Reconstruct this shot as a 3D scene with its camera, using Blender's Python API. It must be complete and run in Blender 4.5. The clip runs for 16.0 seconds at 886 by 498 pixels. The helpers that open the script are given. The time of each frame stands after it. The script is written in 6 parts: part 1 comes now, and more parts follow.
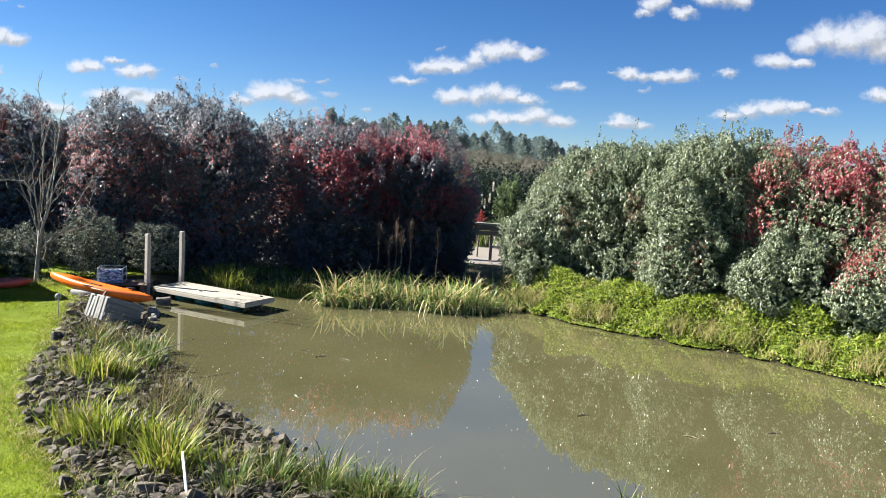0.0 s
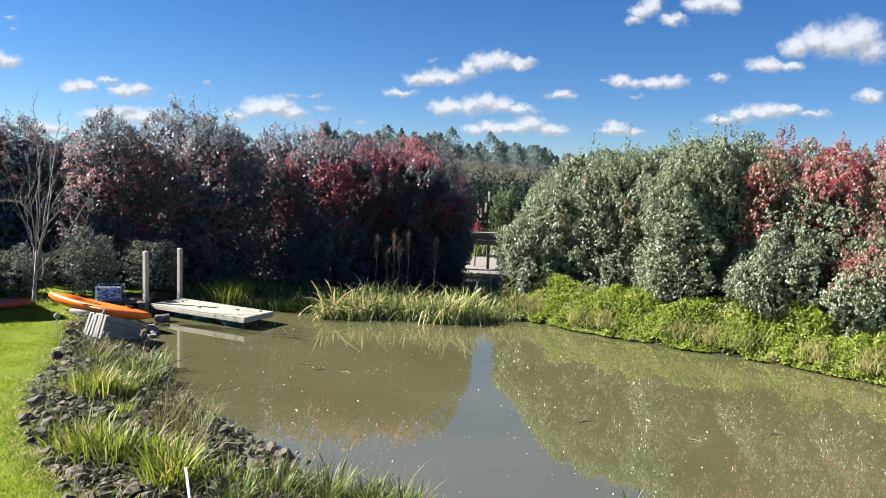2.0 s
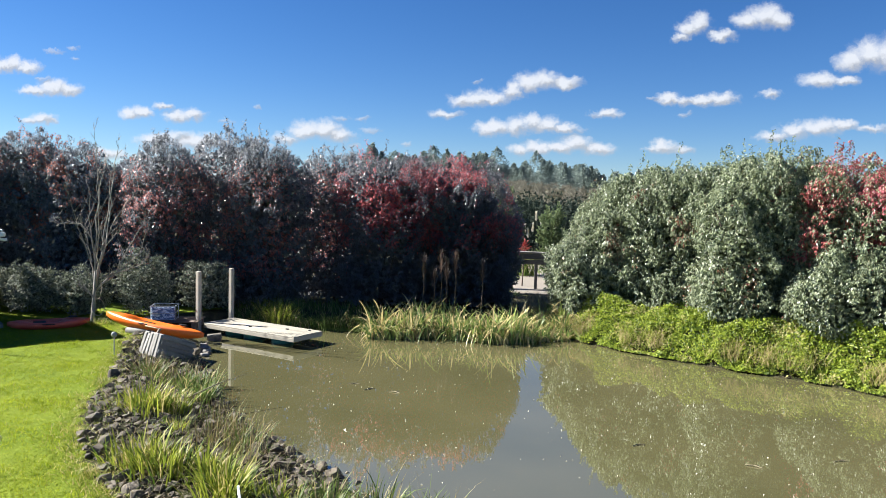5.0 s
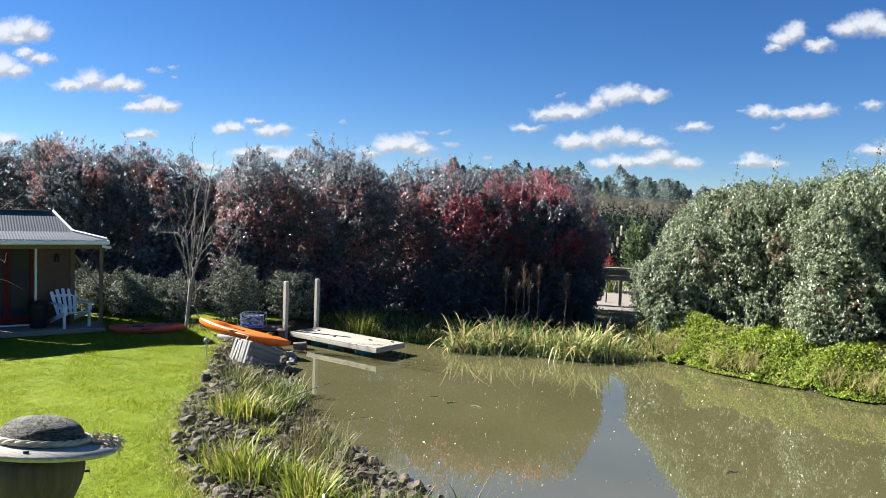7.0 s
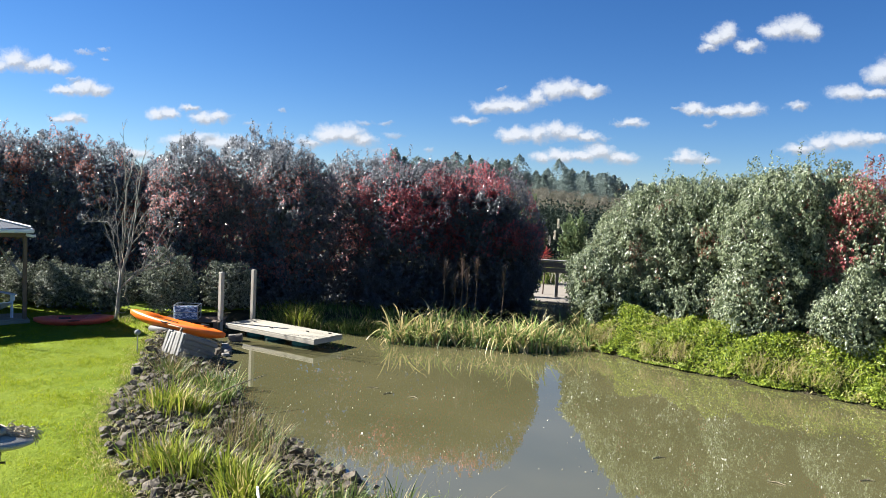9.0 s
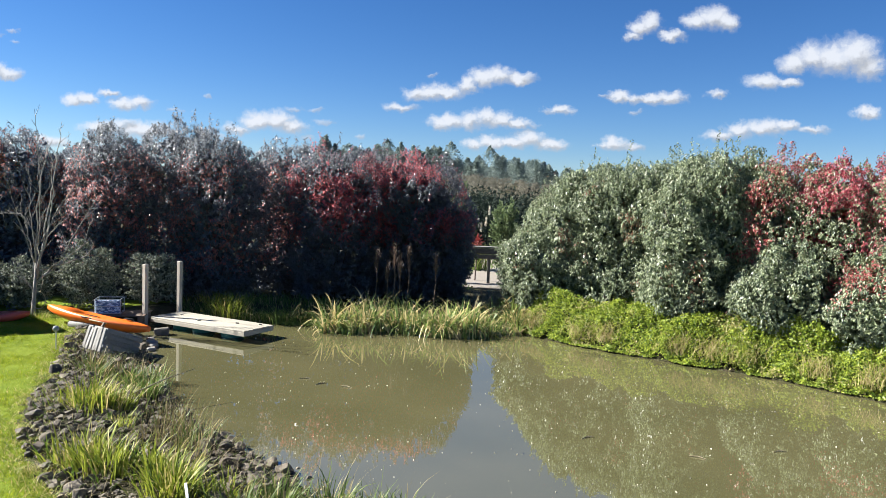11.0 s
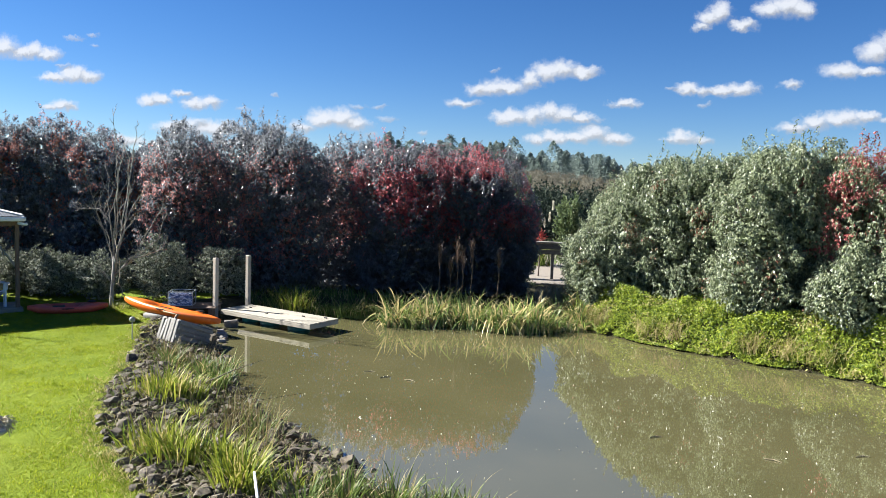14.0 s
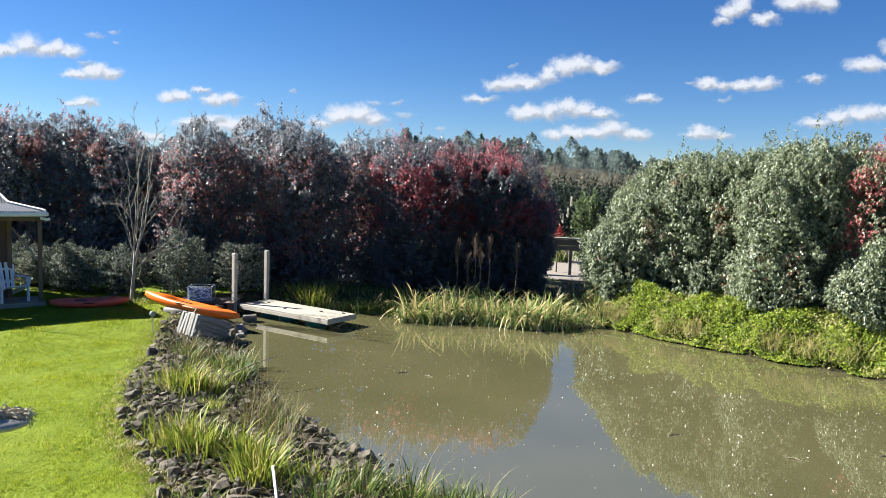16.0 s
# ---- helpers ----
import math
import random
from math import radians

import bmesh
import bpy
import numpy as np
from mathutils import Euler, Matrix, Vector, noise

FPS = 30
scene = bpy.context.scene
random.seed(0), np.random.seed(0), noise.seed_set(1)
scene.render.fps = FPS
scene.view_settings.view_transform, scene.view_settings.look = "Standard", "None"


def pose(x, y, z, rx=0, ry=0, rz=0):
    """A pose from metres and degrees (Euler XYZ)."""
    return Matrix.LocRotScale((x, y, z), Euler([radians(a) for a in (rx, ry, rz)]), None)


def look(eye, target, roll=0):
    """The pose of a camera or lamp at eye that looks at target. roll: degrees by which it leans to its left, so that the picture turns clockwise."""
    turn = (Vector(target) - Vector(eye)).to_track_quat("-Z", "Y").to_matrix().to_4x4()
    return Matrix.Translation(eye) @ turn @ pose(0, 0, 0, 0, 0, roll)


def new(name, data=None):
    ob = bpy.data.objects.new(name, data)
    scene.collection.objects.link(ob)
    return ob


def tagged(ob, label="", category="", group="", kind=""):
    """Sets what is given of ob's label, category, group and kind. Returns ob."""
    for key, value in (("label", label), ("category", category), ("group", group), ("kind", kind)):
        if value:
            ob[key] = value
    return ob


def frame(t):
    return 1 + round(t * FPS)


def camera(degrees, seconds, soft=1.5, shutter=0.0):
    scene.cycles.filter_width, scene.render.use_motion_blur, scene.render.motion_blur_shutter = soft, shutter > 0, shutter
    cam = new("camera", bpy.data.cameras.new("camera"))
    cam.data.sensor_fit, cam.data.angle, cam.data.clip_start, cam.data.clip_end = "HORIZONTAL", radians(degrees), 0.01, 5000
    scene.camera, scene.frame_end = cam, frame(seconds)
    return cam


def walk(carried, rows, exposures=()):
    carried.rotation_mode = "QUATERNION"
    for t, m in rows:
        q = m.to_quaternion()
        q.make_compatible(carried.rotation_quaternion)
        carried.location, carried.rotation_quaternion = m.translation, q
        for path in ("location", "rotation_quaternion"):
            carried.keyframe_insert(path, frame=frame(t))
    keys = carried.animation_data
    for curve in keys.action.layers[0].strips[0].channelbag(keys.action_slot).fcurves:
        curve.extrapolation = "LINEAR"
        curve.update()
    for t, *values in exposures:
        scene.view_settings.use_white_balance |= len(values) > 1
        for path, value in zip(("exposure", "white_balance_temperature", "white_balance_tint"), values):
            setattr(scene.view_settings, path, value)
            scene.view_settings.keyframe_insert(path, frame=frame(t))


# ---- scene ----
cam = camera(63.0, 16.0, soft=0.55)
PATH = [
    (0, (-0.42, 1.659, 3.616), (-0.468, 3.646, 3.395), 3.4),
    (0.5, (-0.443, 1.632, 3.606), (-0.481, 3.621, 3.392), 3.1),
    (1, (-0.442, 1.639, 3.584), (-0.478, 3.628, 3.376), 2.6),
    (1.5, (-0.433, 1.639, 3.594), (-0.47, 3.628, 3.392), 2.3),
    (2, (-0.434, 1.622, 3.603), (-0.475, 3.613, 3.412), 2.0),
    (2.5, (-0.446, 1.639, 3.592), (-0.494, 3.63, 3.414), 1.9),
    (3, (-0.447, 1.618, 3.588), (-0.506, 3.611, 3.426), 1.7),
    (3.5, (-0.447, 1.623, 3.586), (-0.529, 3.616, 3.437), 1.5),
    (3.7, (-0.449, 1.626, 3.586), (-0.542, 3.618, 3.443), 1.4),
    (5.8, (-0.507, 1.687, 3.582), (-0.759, 3.665, 3.442), 1.55),
    (6, (-0.515, 1.692, 3.581), (-0.795, 3.667, 3.441), 1.5),
    (6.5, (-0.569, 1.726, 3.569), (-0.91, 3.693, 3.448), 1.8),
    (7, (-0.576, 1.721, 3.569), (-0.964, 3.68, 3.461), 2.0),
    (7.5, (-0.577, 1.72, 3.566), (-0.975, 3.678, 3.463), 2.1),
    (8, (-0.561, 1.697, 3.572), (-0.929, 3.66, 3.463), 2.3),
    (8.5, (-0.545, 1.684, 3.576), (-0.853, 3.657, 3.459), 2.5),
    (9, (-0.523, 1.67, 3.582), (-0.748, 3.653, 3.457), 2.7),
    (9.5, (-0.49, 1.658, 3.58), (-0.624, 3.65, 3.45), 2.9),
    (9.7, (-0.485, 1.673, 3.584), (-0.583, 3.666, 3.452), 2.9),
    (11.8, (-0.491, 1.66, 3.597), (-0.527, 3.653, 3.433), 2.2),
    (12, (-0.514, 1.685, 3.592), (-0.568, 3.678, 3.426), 2.2),
    (12.5, (-0.523, 1.711, 3.566), (-0.628, 3.701, 3.401), 2.1),
    (13, (-0.525, 1.721, 3.57), (-0.675, 3.708, 3.403), 2.1),
    (13.5, (-0.511, 1.717, 3.569), (-0.698, 3.702, 3.401), 2.0),
    (14, (-0.519, 1.727, 3.566), (-0.729, 3.708, 3.396), 2.0),
    (14.5, (-0.524, 1.73, 3.566), (-0.749, 3.71, 3.394), 2.0),
    (15, (-0.515, 1.728, 3.567), (-0.752, 3.706, 3.391), 2.0),
    (15.5, (-0.518, 1.734, 3.564), (-0.766, 3.71, 3.384), 2.0),
    (16, (-0.528, 1.745, 3.559), (-0.785, 3.719, 3.376), 2.0),
]
walk(cam, [(t, look(*p)) for t, *p in PATH])

# ---- world, sun ----
SUN_AZ, SUN_EL = radians(-80), radians(34)      # to the left of ahead, fairly low
SUN_DIR = Vector((math.sin(SUN_AZ) * math.cos(SUN_EL), math.cos(SUN_AZ) * math.cos(SUN_EL), math.sin(SUN_EL)))
sun = new("sun", bpy.data.lights.new("sun", "SUN"))
sun.data.energy, sun.data.angle, sun.data.color = 5.0, radians(0.5), (1.0, 0.95, 0.86)
sun.matrix_world = look(SUN_DIR * 60, (0, 0, 0))

world = bpy.data.worlds.new("sky")
scene.world = world
world.use_nodes = True
wt = world.node_tree
wt.nodes.clear()


def wnode(kind, **props):
    n = wt.nodes.new(kind)
    for k, v in props.items():
        if k == "operation":
            n.operation = v
        elif k == "blend_type":
            n.blend_type = v
        elif k == "data_type":
            n.data_type = v
        elif k == "clamp":
            n.use_clamp = v
    return n


def wmath(op, a, b=None, clamp=False):
    n = wnode("ShaderNodeMath", operation=op, clamp=clamp)
    for s, v in zip(n.inputs, (a, b)):
        if v is None:
            continue
        if isinstance(v, (int, float)):
            s.default_value = v
        else:
            wt.links.new(v, s)
    return n.outputs[0]


sky = wt.nodes.new("ShaderNodeTexSky")
sky.sky_type, sky.sun_disc = "NISHITA", False
sky.sun_elevation, sky.sun_rotation = SUN_EL, SUN_AZ % (2 * math.pi)
sky.altitude, sky.air_density, sky.dust_density, sky.ozone_density = 0, 0.85, 0.0, 6.0
tc = wt.nodes.new("ShaderNodeTexCoord")
sep = wt.nodes.new("ShaderNodeSeparateXYZ")
wt.links.new(tc.outputs["Generated"], sep.inputs[0])
ahead_y = wmath("MAXIMUM", sep.outputs[1], 0.05)
u = wmath("DIVIDE", sep.outputs[0], ahead_y)
v = wmath("DIVIDE", sep.outputs[2], ahead_y)
plane = wt.nodes.new("ShaderNodeCombineXYZ")
wt.links.new(u, plane.inputs[0])
wt.links.new(v, plane.inputs[1])
# fair-weather clouds, built up of puffs: across, up, half width, half height
PUFFS_WEST = [
    (-0.915, 0.256, 0.023, 0.0158), (-0.884, 0.261, 0.027, 0.0158), (-0.858, 0.255, 0.022, 0.0122), (-0.899, 0.247, 0.031, 0.0088), (-0.920, 0.203, 0.023, 0.0159),
    (-0.896, 0.196, 0.025, 0.0106), (-0.879, 0.223, 0.014, 0.0079), (-0.853, 0.214, 0.022, 0.0070), (-0.797, 0.173, 0.028, 0.0078), (-0.763, 0.183, 0.022, 0.0138),
    (-0.733, 0.174, 0.023, 0.0086), (-0.714, 0.176, 0.015, 0.0094), (-0.692, 0.173, 0.017, 0.0077), (-0.812, 0.174, 0.008, 0.0070), (-0.680, 0.139, 0.023, 0.0060),
    (-0.654, 0.145, 0.021, 0.0102), (-0.632, 0.141, 0.019, 0.0076),
]
PUFFS_MIDWEST = [
    (-0.670, 0.157, 0.013, 0.0034), (-0.689, 0.097, 0.015, 0.0052), (-0.674, 0.101, 0.017, 0.0069), (-0.660, 0.097, 0.011, 0.0043), (-0.914, 0.088, 0.023, 0.0089),
    (-0.652, 0.197, 0.015, 0.0034), (-0.625, 0.200, 0.009, 0.0029), (-0.620, 0.185, 0.007, 0.0030), (-0.538, 0.110, 0.015, 0.0067), (-0.520, 0.111, 0.013, 0.0075),
    (-0.489, 0.120, 0.014, 0.0041), (-0.469, 0.107, 0.018, 0.0074), (-0.446, 0.110, 0.016, 0.0074), (-0.497, 0.073, 0.027, 0.0075), (-0.443, 0.072, 0.035, 0.0099),
    (-0.470, 0.079, 0.018, 0.0058), (-0.579, 0.051, 0.032, 0.0068),
]
PUFFS_MIDDLE = [
    (-0.309, 0.079, 0.020, 0.0056), (-0.280, 0.090, 0.022, 0.0104), (-0.256, 0.091, 0.021, 0.0111), (-0.235, 0.083, 0.020, 0.0079), (-0.322, 0.080, 0.008, 0.0040),
    (-0.231, 0.106, 0.013, 0.0040), (-0.203, 0.107, 0.011, 0.0031), (-0.190, 0.093, 0.016, 0.0039), (-0.396, 0.101, 0.012, 0.0024), (-0.351, 0.120, 0.006, 0.0024),
    (-0.337, 0.068, 0.009, 0.0040), (-0.214, 0.069, 0.013, 0.0040), (-0.141, 0.074, 0.006, 0.0031), (-0.063, 0.134, 0.017, 0.0076), (-0.044, 0.137, 0.020, 0.0099),
    (-0.025, 0.137, 0.022, 0.0083), (-0.085, 0.115, 0.021, 0.0046), (-0.042, 0.159, 0.008, 0.0030), (0.004, 0.149, 0.013, 0.0105), (0.026, 0.160, 0.018, 0.0105),
    (0.046, 0.164, 0.019, 0.0097), (0.074, 0.160, 0.020, 0.0067), (0.090, 0.156, 0.011, 0.0037),
]
PUFFS_EAST = [
    (-0.031, 0.097, 0.014, 0.0076), (-0.016, 0.099, 0.015, 0.0091), (0.010, 0.100, 0.018, 0.0091), (0.032, 0.108, 0.015, 0.0098), (0.051, 0.104, 0.016, 0.0090),
    (0.076, 0.099, 0.019, 0.0060), (0.098, 0.097, 0.010, 0.0037), (0.016, 0.069, 0.013, 0.0068), (0.041, 0.074, 0.018, 0.0075), (0.092, 0.080, 0.019, 0.0097),
    (0.071, 0.073, 0.022, 0.0067), (0.121, 0.072, 0.021, 0.0074), (0.134, 0.120, 0.013, 0.0059), (0.117, 0.118, 0.010, 0.0037), (0.211, 0.141, 0.015, 0.0065),
    (0.232, 0.140, 0.016, 0.0058), (0.256, 0.139, 0.020, 0.0064), (0.279, 0.142, 0.019, 0.0078), (0.189, 0.142, 0.008, 0.0029), (0.234, 0.120, 0.009, 0.0036),
    (0.344, 0.148, 0.013, 0.0056), (0.208, 0.077, 0.015, 0.0073), (0.232, 0.074, 0.015, 0.0051), (0.192, 0.075, 0.008, 0.0051),
]
PUFFS_FAR_EAST = [
    (0.234, 0.232, 0.015, 0.0085), (0.246, 0.240, 0.015, 0.0114), (0.225, 0.222, 0.012, 0.0050), (0.277, 0.224, 0.014, 0.0064), (0.309, 0.245, 0.016, 0.0098),
    (0.331, 0.250, 0.019, 0.0125), (0.348, 0.245, 0.015, 0.0097), (0.444, 0.193, 0.019, 0.0103), (0.466, 0.204, 0.022, 0.0146), (0.495, 0.202, 0.027, 0.0190),
    (0.524, 0.210, 0.025, 0.0190), (0.541, 0.193, 0.019, 0.0147), (0.406, 0.167, 0.022, 0.0089), (0.436, 0.167, 0.016, 0.0059), (0.350, 0.093, 0.018, 0.0060),
    (0.376, 0.102, 0.018, 0.0090), (0.409, 0.107, 0.025, 0.0090), (0.439, 0.110, 0.015, 0.0060), (0.473, 0.106, 0.021, 0.0045), (0.545, 0.131, 0.016, 0.0067),
]

def wvec(op, a, b=None, c=None):
    n = wnode("ShaderNodeVectorMath", operation=op)
    for s, v in zip(n.inputs, (a, b, c)):
        if isinstance(v, tuple):
            s.default_value = v
        elif v is not None:
            wt.links.new(v, s)
    return n.outputs["Value"] if op == "LENGTH" else n.outputs[0]


def wnoise(scale, detail, vector):
    n = wt.nodes.new("ShaderNodeTexNoise")
    n.inputs["Scale"].default_value, n.inputs["Detail"].default_value, n.inputs["Roughness"].default_value = scale, detail, 0.62
    wt.links.new(vector, n.inputs["Vector"])
    return n


def wsmooth(a, b, soft):
    n = wnode("ShaderNodeMath", operation="SMOOTH_MIN")
    n.inputs[2].default_value = soft
    wt.links.new(a, n.inputs[0])
    wt.links.new(b, n.inputs[1])
    return n.outputs[0]


# billows: shift the plane a little by noise
shift = wvec("SUBTRACT", wnoise(55.0, 4.0, plane.outputs[0]).outputs["Color"], (0.5, 0.5, 0.5))
warp = wvec("MULTIPLY_ADD", shift, (0.034, 0.020, 0.0), plane.outputs[0])
near, low = None, None
for cu, cv, cw, ch in PUFFS_WEST + PUFFS_MIDWEST + PUFFS_MIDDLE + PUFFS_EAST + PUFFS_FAR_EAST:
    cw, ch = 1.10 * cw, 1.12 * ch
    d = wvec("LENGTH", wvec("MULTIPLY_ADD", warp, (1 / cw, 1 / ch, 0.0), (-cu / cw, -cv / ch, 0.85 if ch < 0.0045 else 0.45 if ch < 0.0065 else 0.0)))
    near = d if near is None else wsmooth(near, d, 0.25)
    # the same puff set lower and to the right: the side away from the sun
    d = wvec("LENGTH", wvec("MULTIPLY_ADD", warp, (1 / cw, 1 / ch, 0.0), (-cu / cw - 0.3, -cv / ch + 0.75, 0.0)))
    low = d if low is None else wsmooth(low, d, 0.25)
frayed = wmath("ADD", near, wmath("MULTIPLY", wmath("SUBTRACT", wnoise(120.0, 3.0, warp).outputs["Fac"], 0.5), 0.55))
mr = wt.nodes.new("ShaderNodeMapRange")
mr.interpolation_type = "SMOOTHSTEP"
mr.inputs["From Min"].default_value, mr.inputs["From Max"].default_value = 1.48, 0.34
wt.links.new(frayed, mr.inputs["Value"])
front = wmath("GREATER_THAN", sep.outputs[1], 0.06)
cover = wmath("MULTIPLY", wmath("MULTIPLY", mr.outputs[0], front), 0.94)
# lit tops, grey bellies
dim = wt.nodes.new("ShaderNodeMapRange")
dim.interpolation_type = "SMOOTHSTEP"
dim.inputs["From Min"].default_value, dim.inputs["From Max"].default_value = -0.60, 0.40
dim.inputs["To Min"].default_value, dim.inputs["To Max"].default_value = 7.9, 4.9
shade = wmath("ADD", wmath("SUBTRACT", near, low), wmath("MULTIPLY", wmath("SUBTRACT", wnoise(48.0, 4.0, warp).outputs["Fac"], 0.5), 0.8))
wt.links.new(shade, dim.inputs["Value"])
cc = wt.nodes.new("ShaderNodeMix")
cc.data_type, cc.blend_type = "RGBA", "MULTIPLY"
cc.inputs[0].default_value = 1.0
cc.inputs[6].default_value = (0.94, 0.96, 1.0, 1)
wt.links.new(dim.outputs[0], cc.inputs[7])
skyfix = wt.nodes.new("ShaderNodeHueSaturation")
skyfix.inputs["Hue"].default_value = 0.507
skyfix.inputs["Saturation"].default_value = 1.17
wt.links.new(sky.outputs[0], skyfix.inputs["Color"])
mixc = wt.nodes.new("ShaderNodeMix")
mixc.data_type = "RGBA"
wt.links.new(cover, mixc.inputs[0])
wt.links.new(skyfix.outputs[0], mixc.inputs[6])
wt.links.new(cc.outputs[2], mixc.inputs[7])
bg = wt.nodes.new("ShaderNodeBackground")
bg.inputs["Strength"].default_value = 0.0312
wt.links.new(mixc.outputs[2], bg.inputs["Color"])
wo = wt.nodes.new("ShaderNodeOutputWorld")
wt.links.new(bg.outputs[0], wo.inputs["Surface"])
scene.view_settings.exposure = 1.95
scene.view_settings.use_white_balance = True
scene.view_settings.white_balance_temperature = 6250

# ---- materials ----
class Mat:
    """A small builder of node materials."""

    def __init__(self, name):
        self.m = bpy.data.materials.new(name)
        self.m.use_nodes = True
        self.t = self.m.node_tree
        self.t.nodes.clear()
        self.out = self.t.nodes.new("ShaderNodeOutputMaterial")
        self.geo = self.t.nodes.new("ShaderNodeNewGeometry")
        self.tex = self.t.nodes.new("ShaderNodeTexCoord")

    def put(self, socket, value):
        if value is None:
            return
        if isinstance(value, bpy.types.NodeSocket):
            self.t.links.new(value, socket)
        elif isinstance(value, tuple) and len(value) == 3 and socket.type == "RGBA":
            socket.default_value = (*value, 1)
        else:
            socket.default_value = value

    def noise(self, scale, detail=4.0, rough=0.55, coords=None, stretch=None):
        n = self.t.nodes.new("ShaderNodeTexNoise")
        n.inputs["Scale"].default_value, n.inputs["Detail"].default_value = scale, detail
        n.inputs["Roughness"].default_value = rough
        src = coords or self.tex.outputs["Object"]
        if stretch:
            mp = self.t.nodes.new("ShaderNodeMapping")
            mp.inputs["Scale"].default_value = stretch
            self.put(mp.inputs["Vector"], src)
            src = mp.outputs[0]
        self.put(n.inputs["Vector"], src)
        return n.outputs["Fac"]

    def ramp(self, value, lo, hi, a=0.0, b=1.0):
        n = self.t.nodes.new("ShaderNodeMapRange")
        n.inputs["From Min"].default_value, n.inputs["From Max"].default_value = lo, hi
        n.inputs["To Min"].default_value, n.inputs["To Max"].default_value = a, b
        self.put(n.inputs["Value"], value)
        return n.outputs[0]

    def mix(self, fac, a, b, kind="MIX"):
        n = self.t.nodes.new("ShaderNodeMix")
        n.data_type, n.blend_type = "RGBA", kind
        self.put(n.inputs[0], fac)
        self.put(n.inputs[6], a)
        self.put(n.inputs[7], b)
        return n.outputs[2]

    def math(self, op, a, b=0.0):
        n = self.t.nodes.new("ShaderNodeMath")
        n.operation = op
        self.put(n.inputs[0], a)
        self.put(n.inputs[1], b)
        return n.outputs[0]

    def island(self):
        return self.geo.outputs["Random Per Island"]

    def place(self):
        return self.geo.outputs["Position"]

    def each(self):
        n = self.t.nodes.new("ShaderNodeObjectInfo")
        return n.outputs["Random"]

    def bump(self, height, strength=0.4, distance=0.02):
        n = self.t.nodes.new("ShaderNodeBump")
        n.inputs["Strength"].default_value, n.inputs["Distance"].default_value = strength, distance
        self.put(n.inputs["Height"], height)
        return n.outputs[0]

    def shade(self, color, rough=0.6, metal=0.0, bump=None, spec=0.5, thin=0.0, thin_color=None, ior=None, alpha=None, trans=None, coat=None):
        p = self.t.nodes.new("ShaderNodeBsdfPrincipled")
        self.put(p.inputs["Base Color"], color)
        self.put(p.inputs["Roughness"], rough)
        self.put(p.inputs["Metallic"], metal)
        self.put(p.inputs["Specular IOR Level"], spec)
        self.put(p.inputs["Normal"], bump)
        self.put(p.inputs["IOR"], ior)
        self.put(p.inputs["Transmission Weight"], trans)
        self.put(p.inputs["Coat Weight"], coat)
        end = p.outputs[0]
        if thin:
            tr = self.t.nodes.new("ShaderNodeBsdfTranslucent")
            self.put(tr.inputs["Color"], thin_color or color)
            ms = self.t.nodes.new("ShaderNodeMixShader")
            ms.inputs[0].default_value = thin
            self.t.links.new(end, ms.inputs[1])
            self.t.links.new(tr.outputs[0], ms.inputs[2])
            end = ms.outputs[0]
        self.t.links.new(end, self.out.inputs["Surface"])
        return self.m


def leaf_mat(name, a, b, c=None, patch=(0.5, 0.56, 0.7), low=None, thin=0.3, rough=0.38, spec=0.5, seed=0.0, size=0.9, glow=0.0):
    """Leaves between colours a and b, one by one; new growth of colour c in patches (threshold lo, hi, share)."""
    k = Mat(name)
    col = k.mix(k.island(), a, b)
    if c:
        n = k.t.nodes.new("ShaderNodeVectorMath")
        n.operation = "ADD"
        n.inputs[1].default_value = (seed, seed * 1.7, seed * 0.3)
        k.put(n.inputs[0], k.place())
        pn = k.noise(size, 3.0, 0.6, n.outputs[0])
        base = k.ramp(pn, patch[0], patch[1])
        if low:
            sp = k.t.nodes.new("ShaderNodeSeparateXYZ")
            k.put(sp.inputs[0], k.place())
            base = k.math("MULTIPLY", base, k.ramp(sp.outputs[2], low[0], low[1]))
            if len(low) > 2:
                base = k.math("MULTIPLY", base, k.ramp(sp.outputs[2], low[2], low[3], 1.0, 0.0))
        # each leaf turns on its own
        pick = k.math("LESS_THAN", k.math("FRACT", k.math("MULTIPLY", k.island(), 7.31)), k.math("MULTIPLY", base, patch[2]))
        red = k.mix(k.math("FRACT", k.math("MULTIPLY", k.island(), 13.7)), c[0], c[1])
        col = k.mix(pick, col, red)
    return k.shade(col, rough, spec=spec, thin=thin, thin_color=k.mix(glow, col, (1.0, 0.95, 0.9)) if glow else None)


def blade_mat(name, a, b, dead=None, share=0.15, thin=0.35, rough=0.5, patch=None, spec=0.22):
    """Blades between colours a and b, some dead; darker tufts of colour patch."""
    k = Mat(name)
    col = k.mix(k.island(), a, b)
    if patch:
        n = k.math("ADD", k.noise(7.0, 3.0, 0.65, k.place()), k.math("MULTIPLY", k.noise(0.9, 3.0, 0.6, k.place()), 0.5))
        col = k.mix(k.ramp(n, 0.66, 0.86, 0.6, 0.0), col, patch)
    if dead:
        pick = k.math("LESS_THAN", k.math("FRACT", k.math("MULTIPLY", k.island(), 9.77)), share)
        col = k.mix(pick, col, dead)
    return k.shade(col, rough, thin=thin, spec=spec)


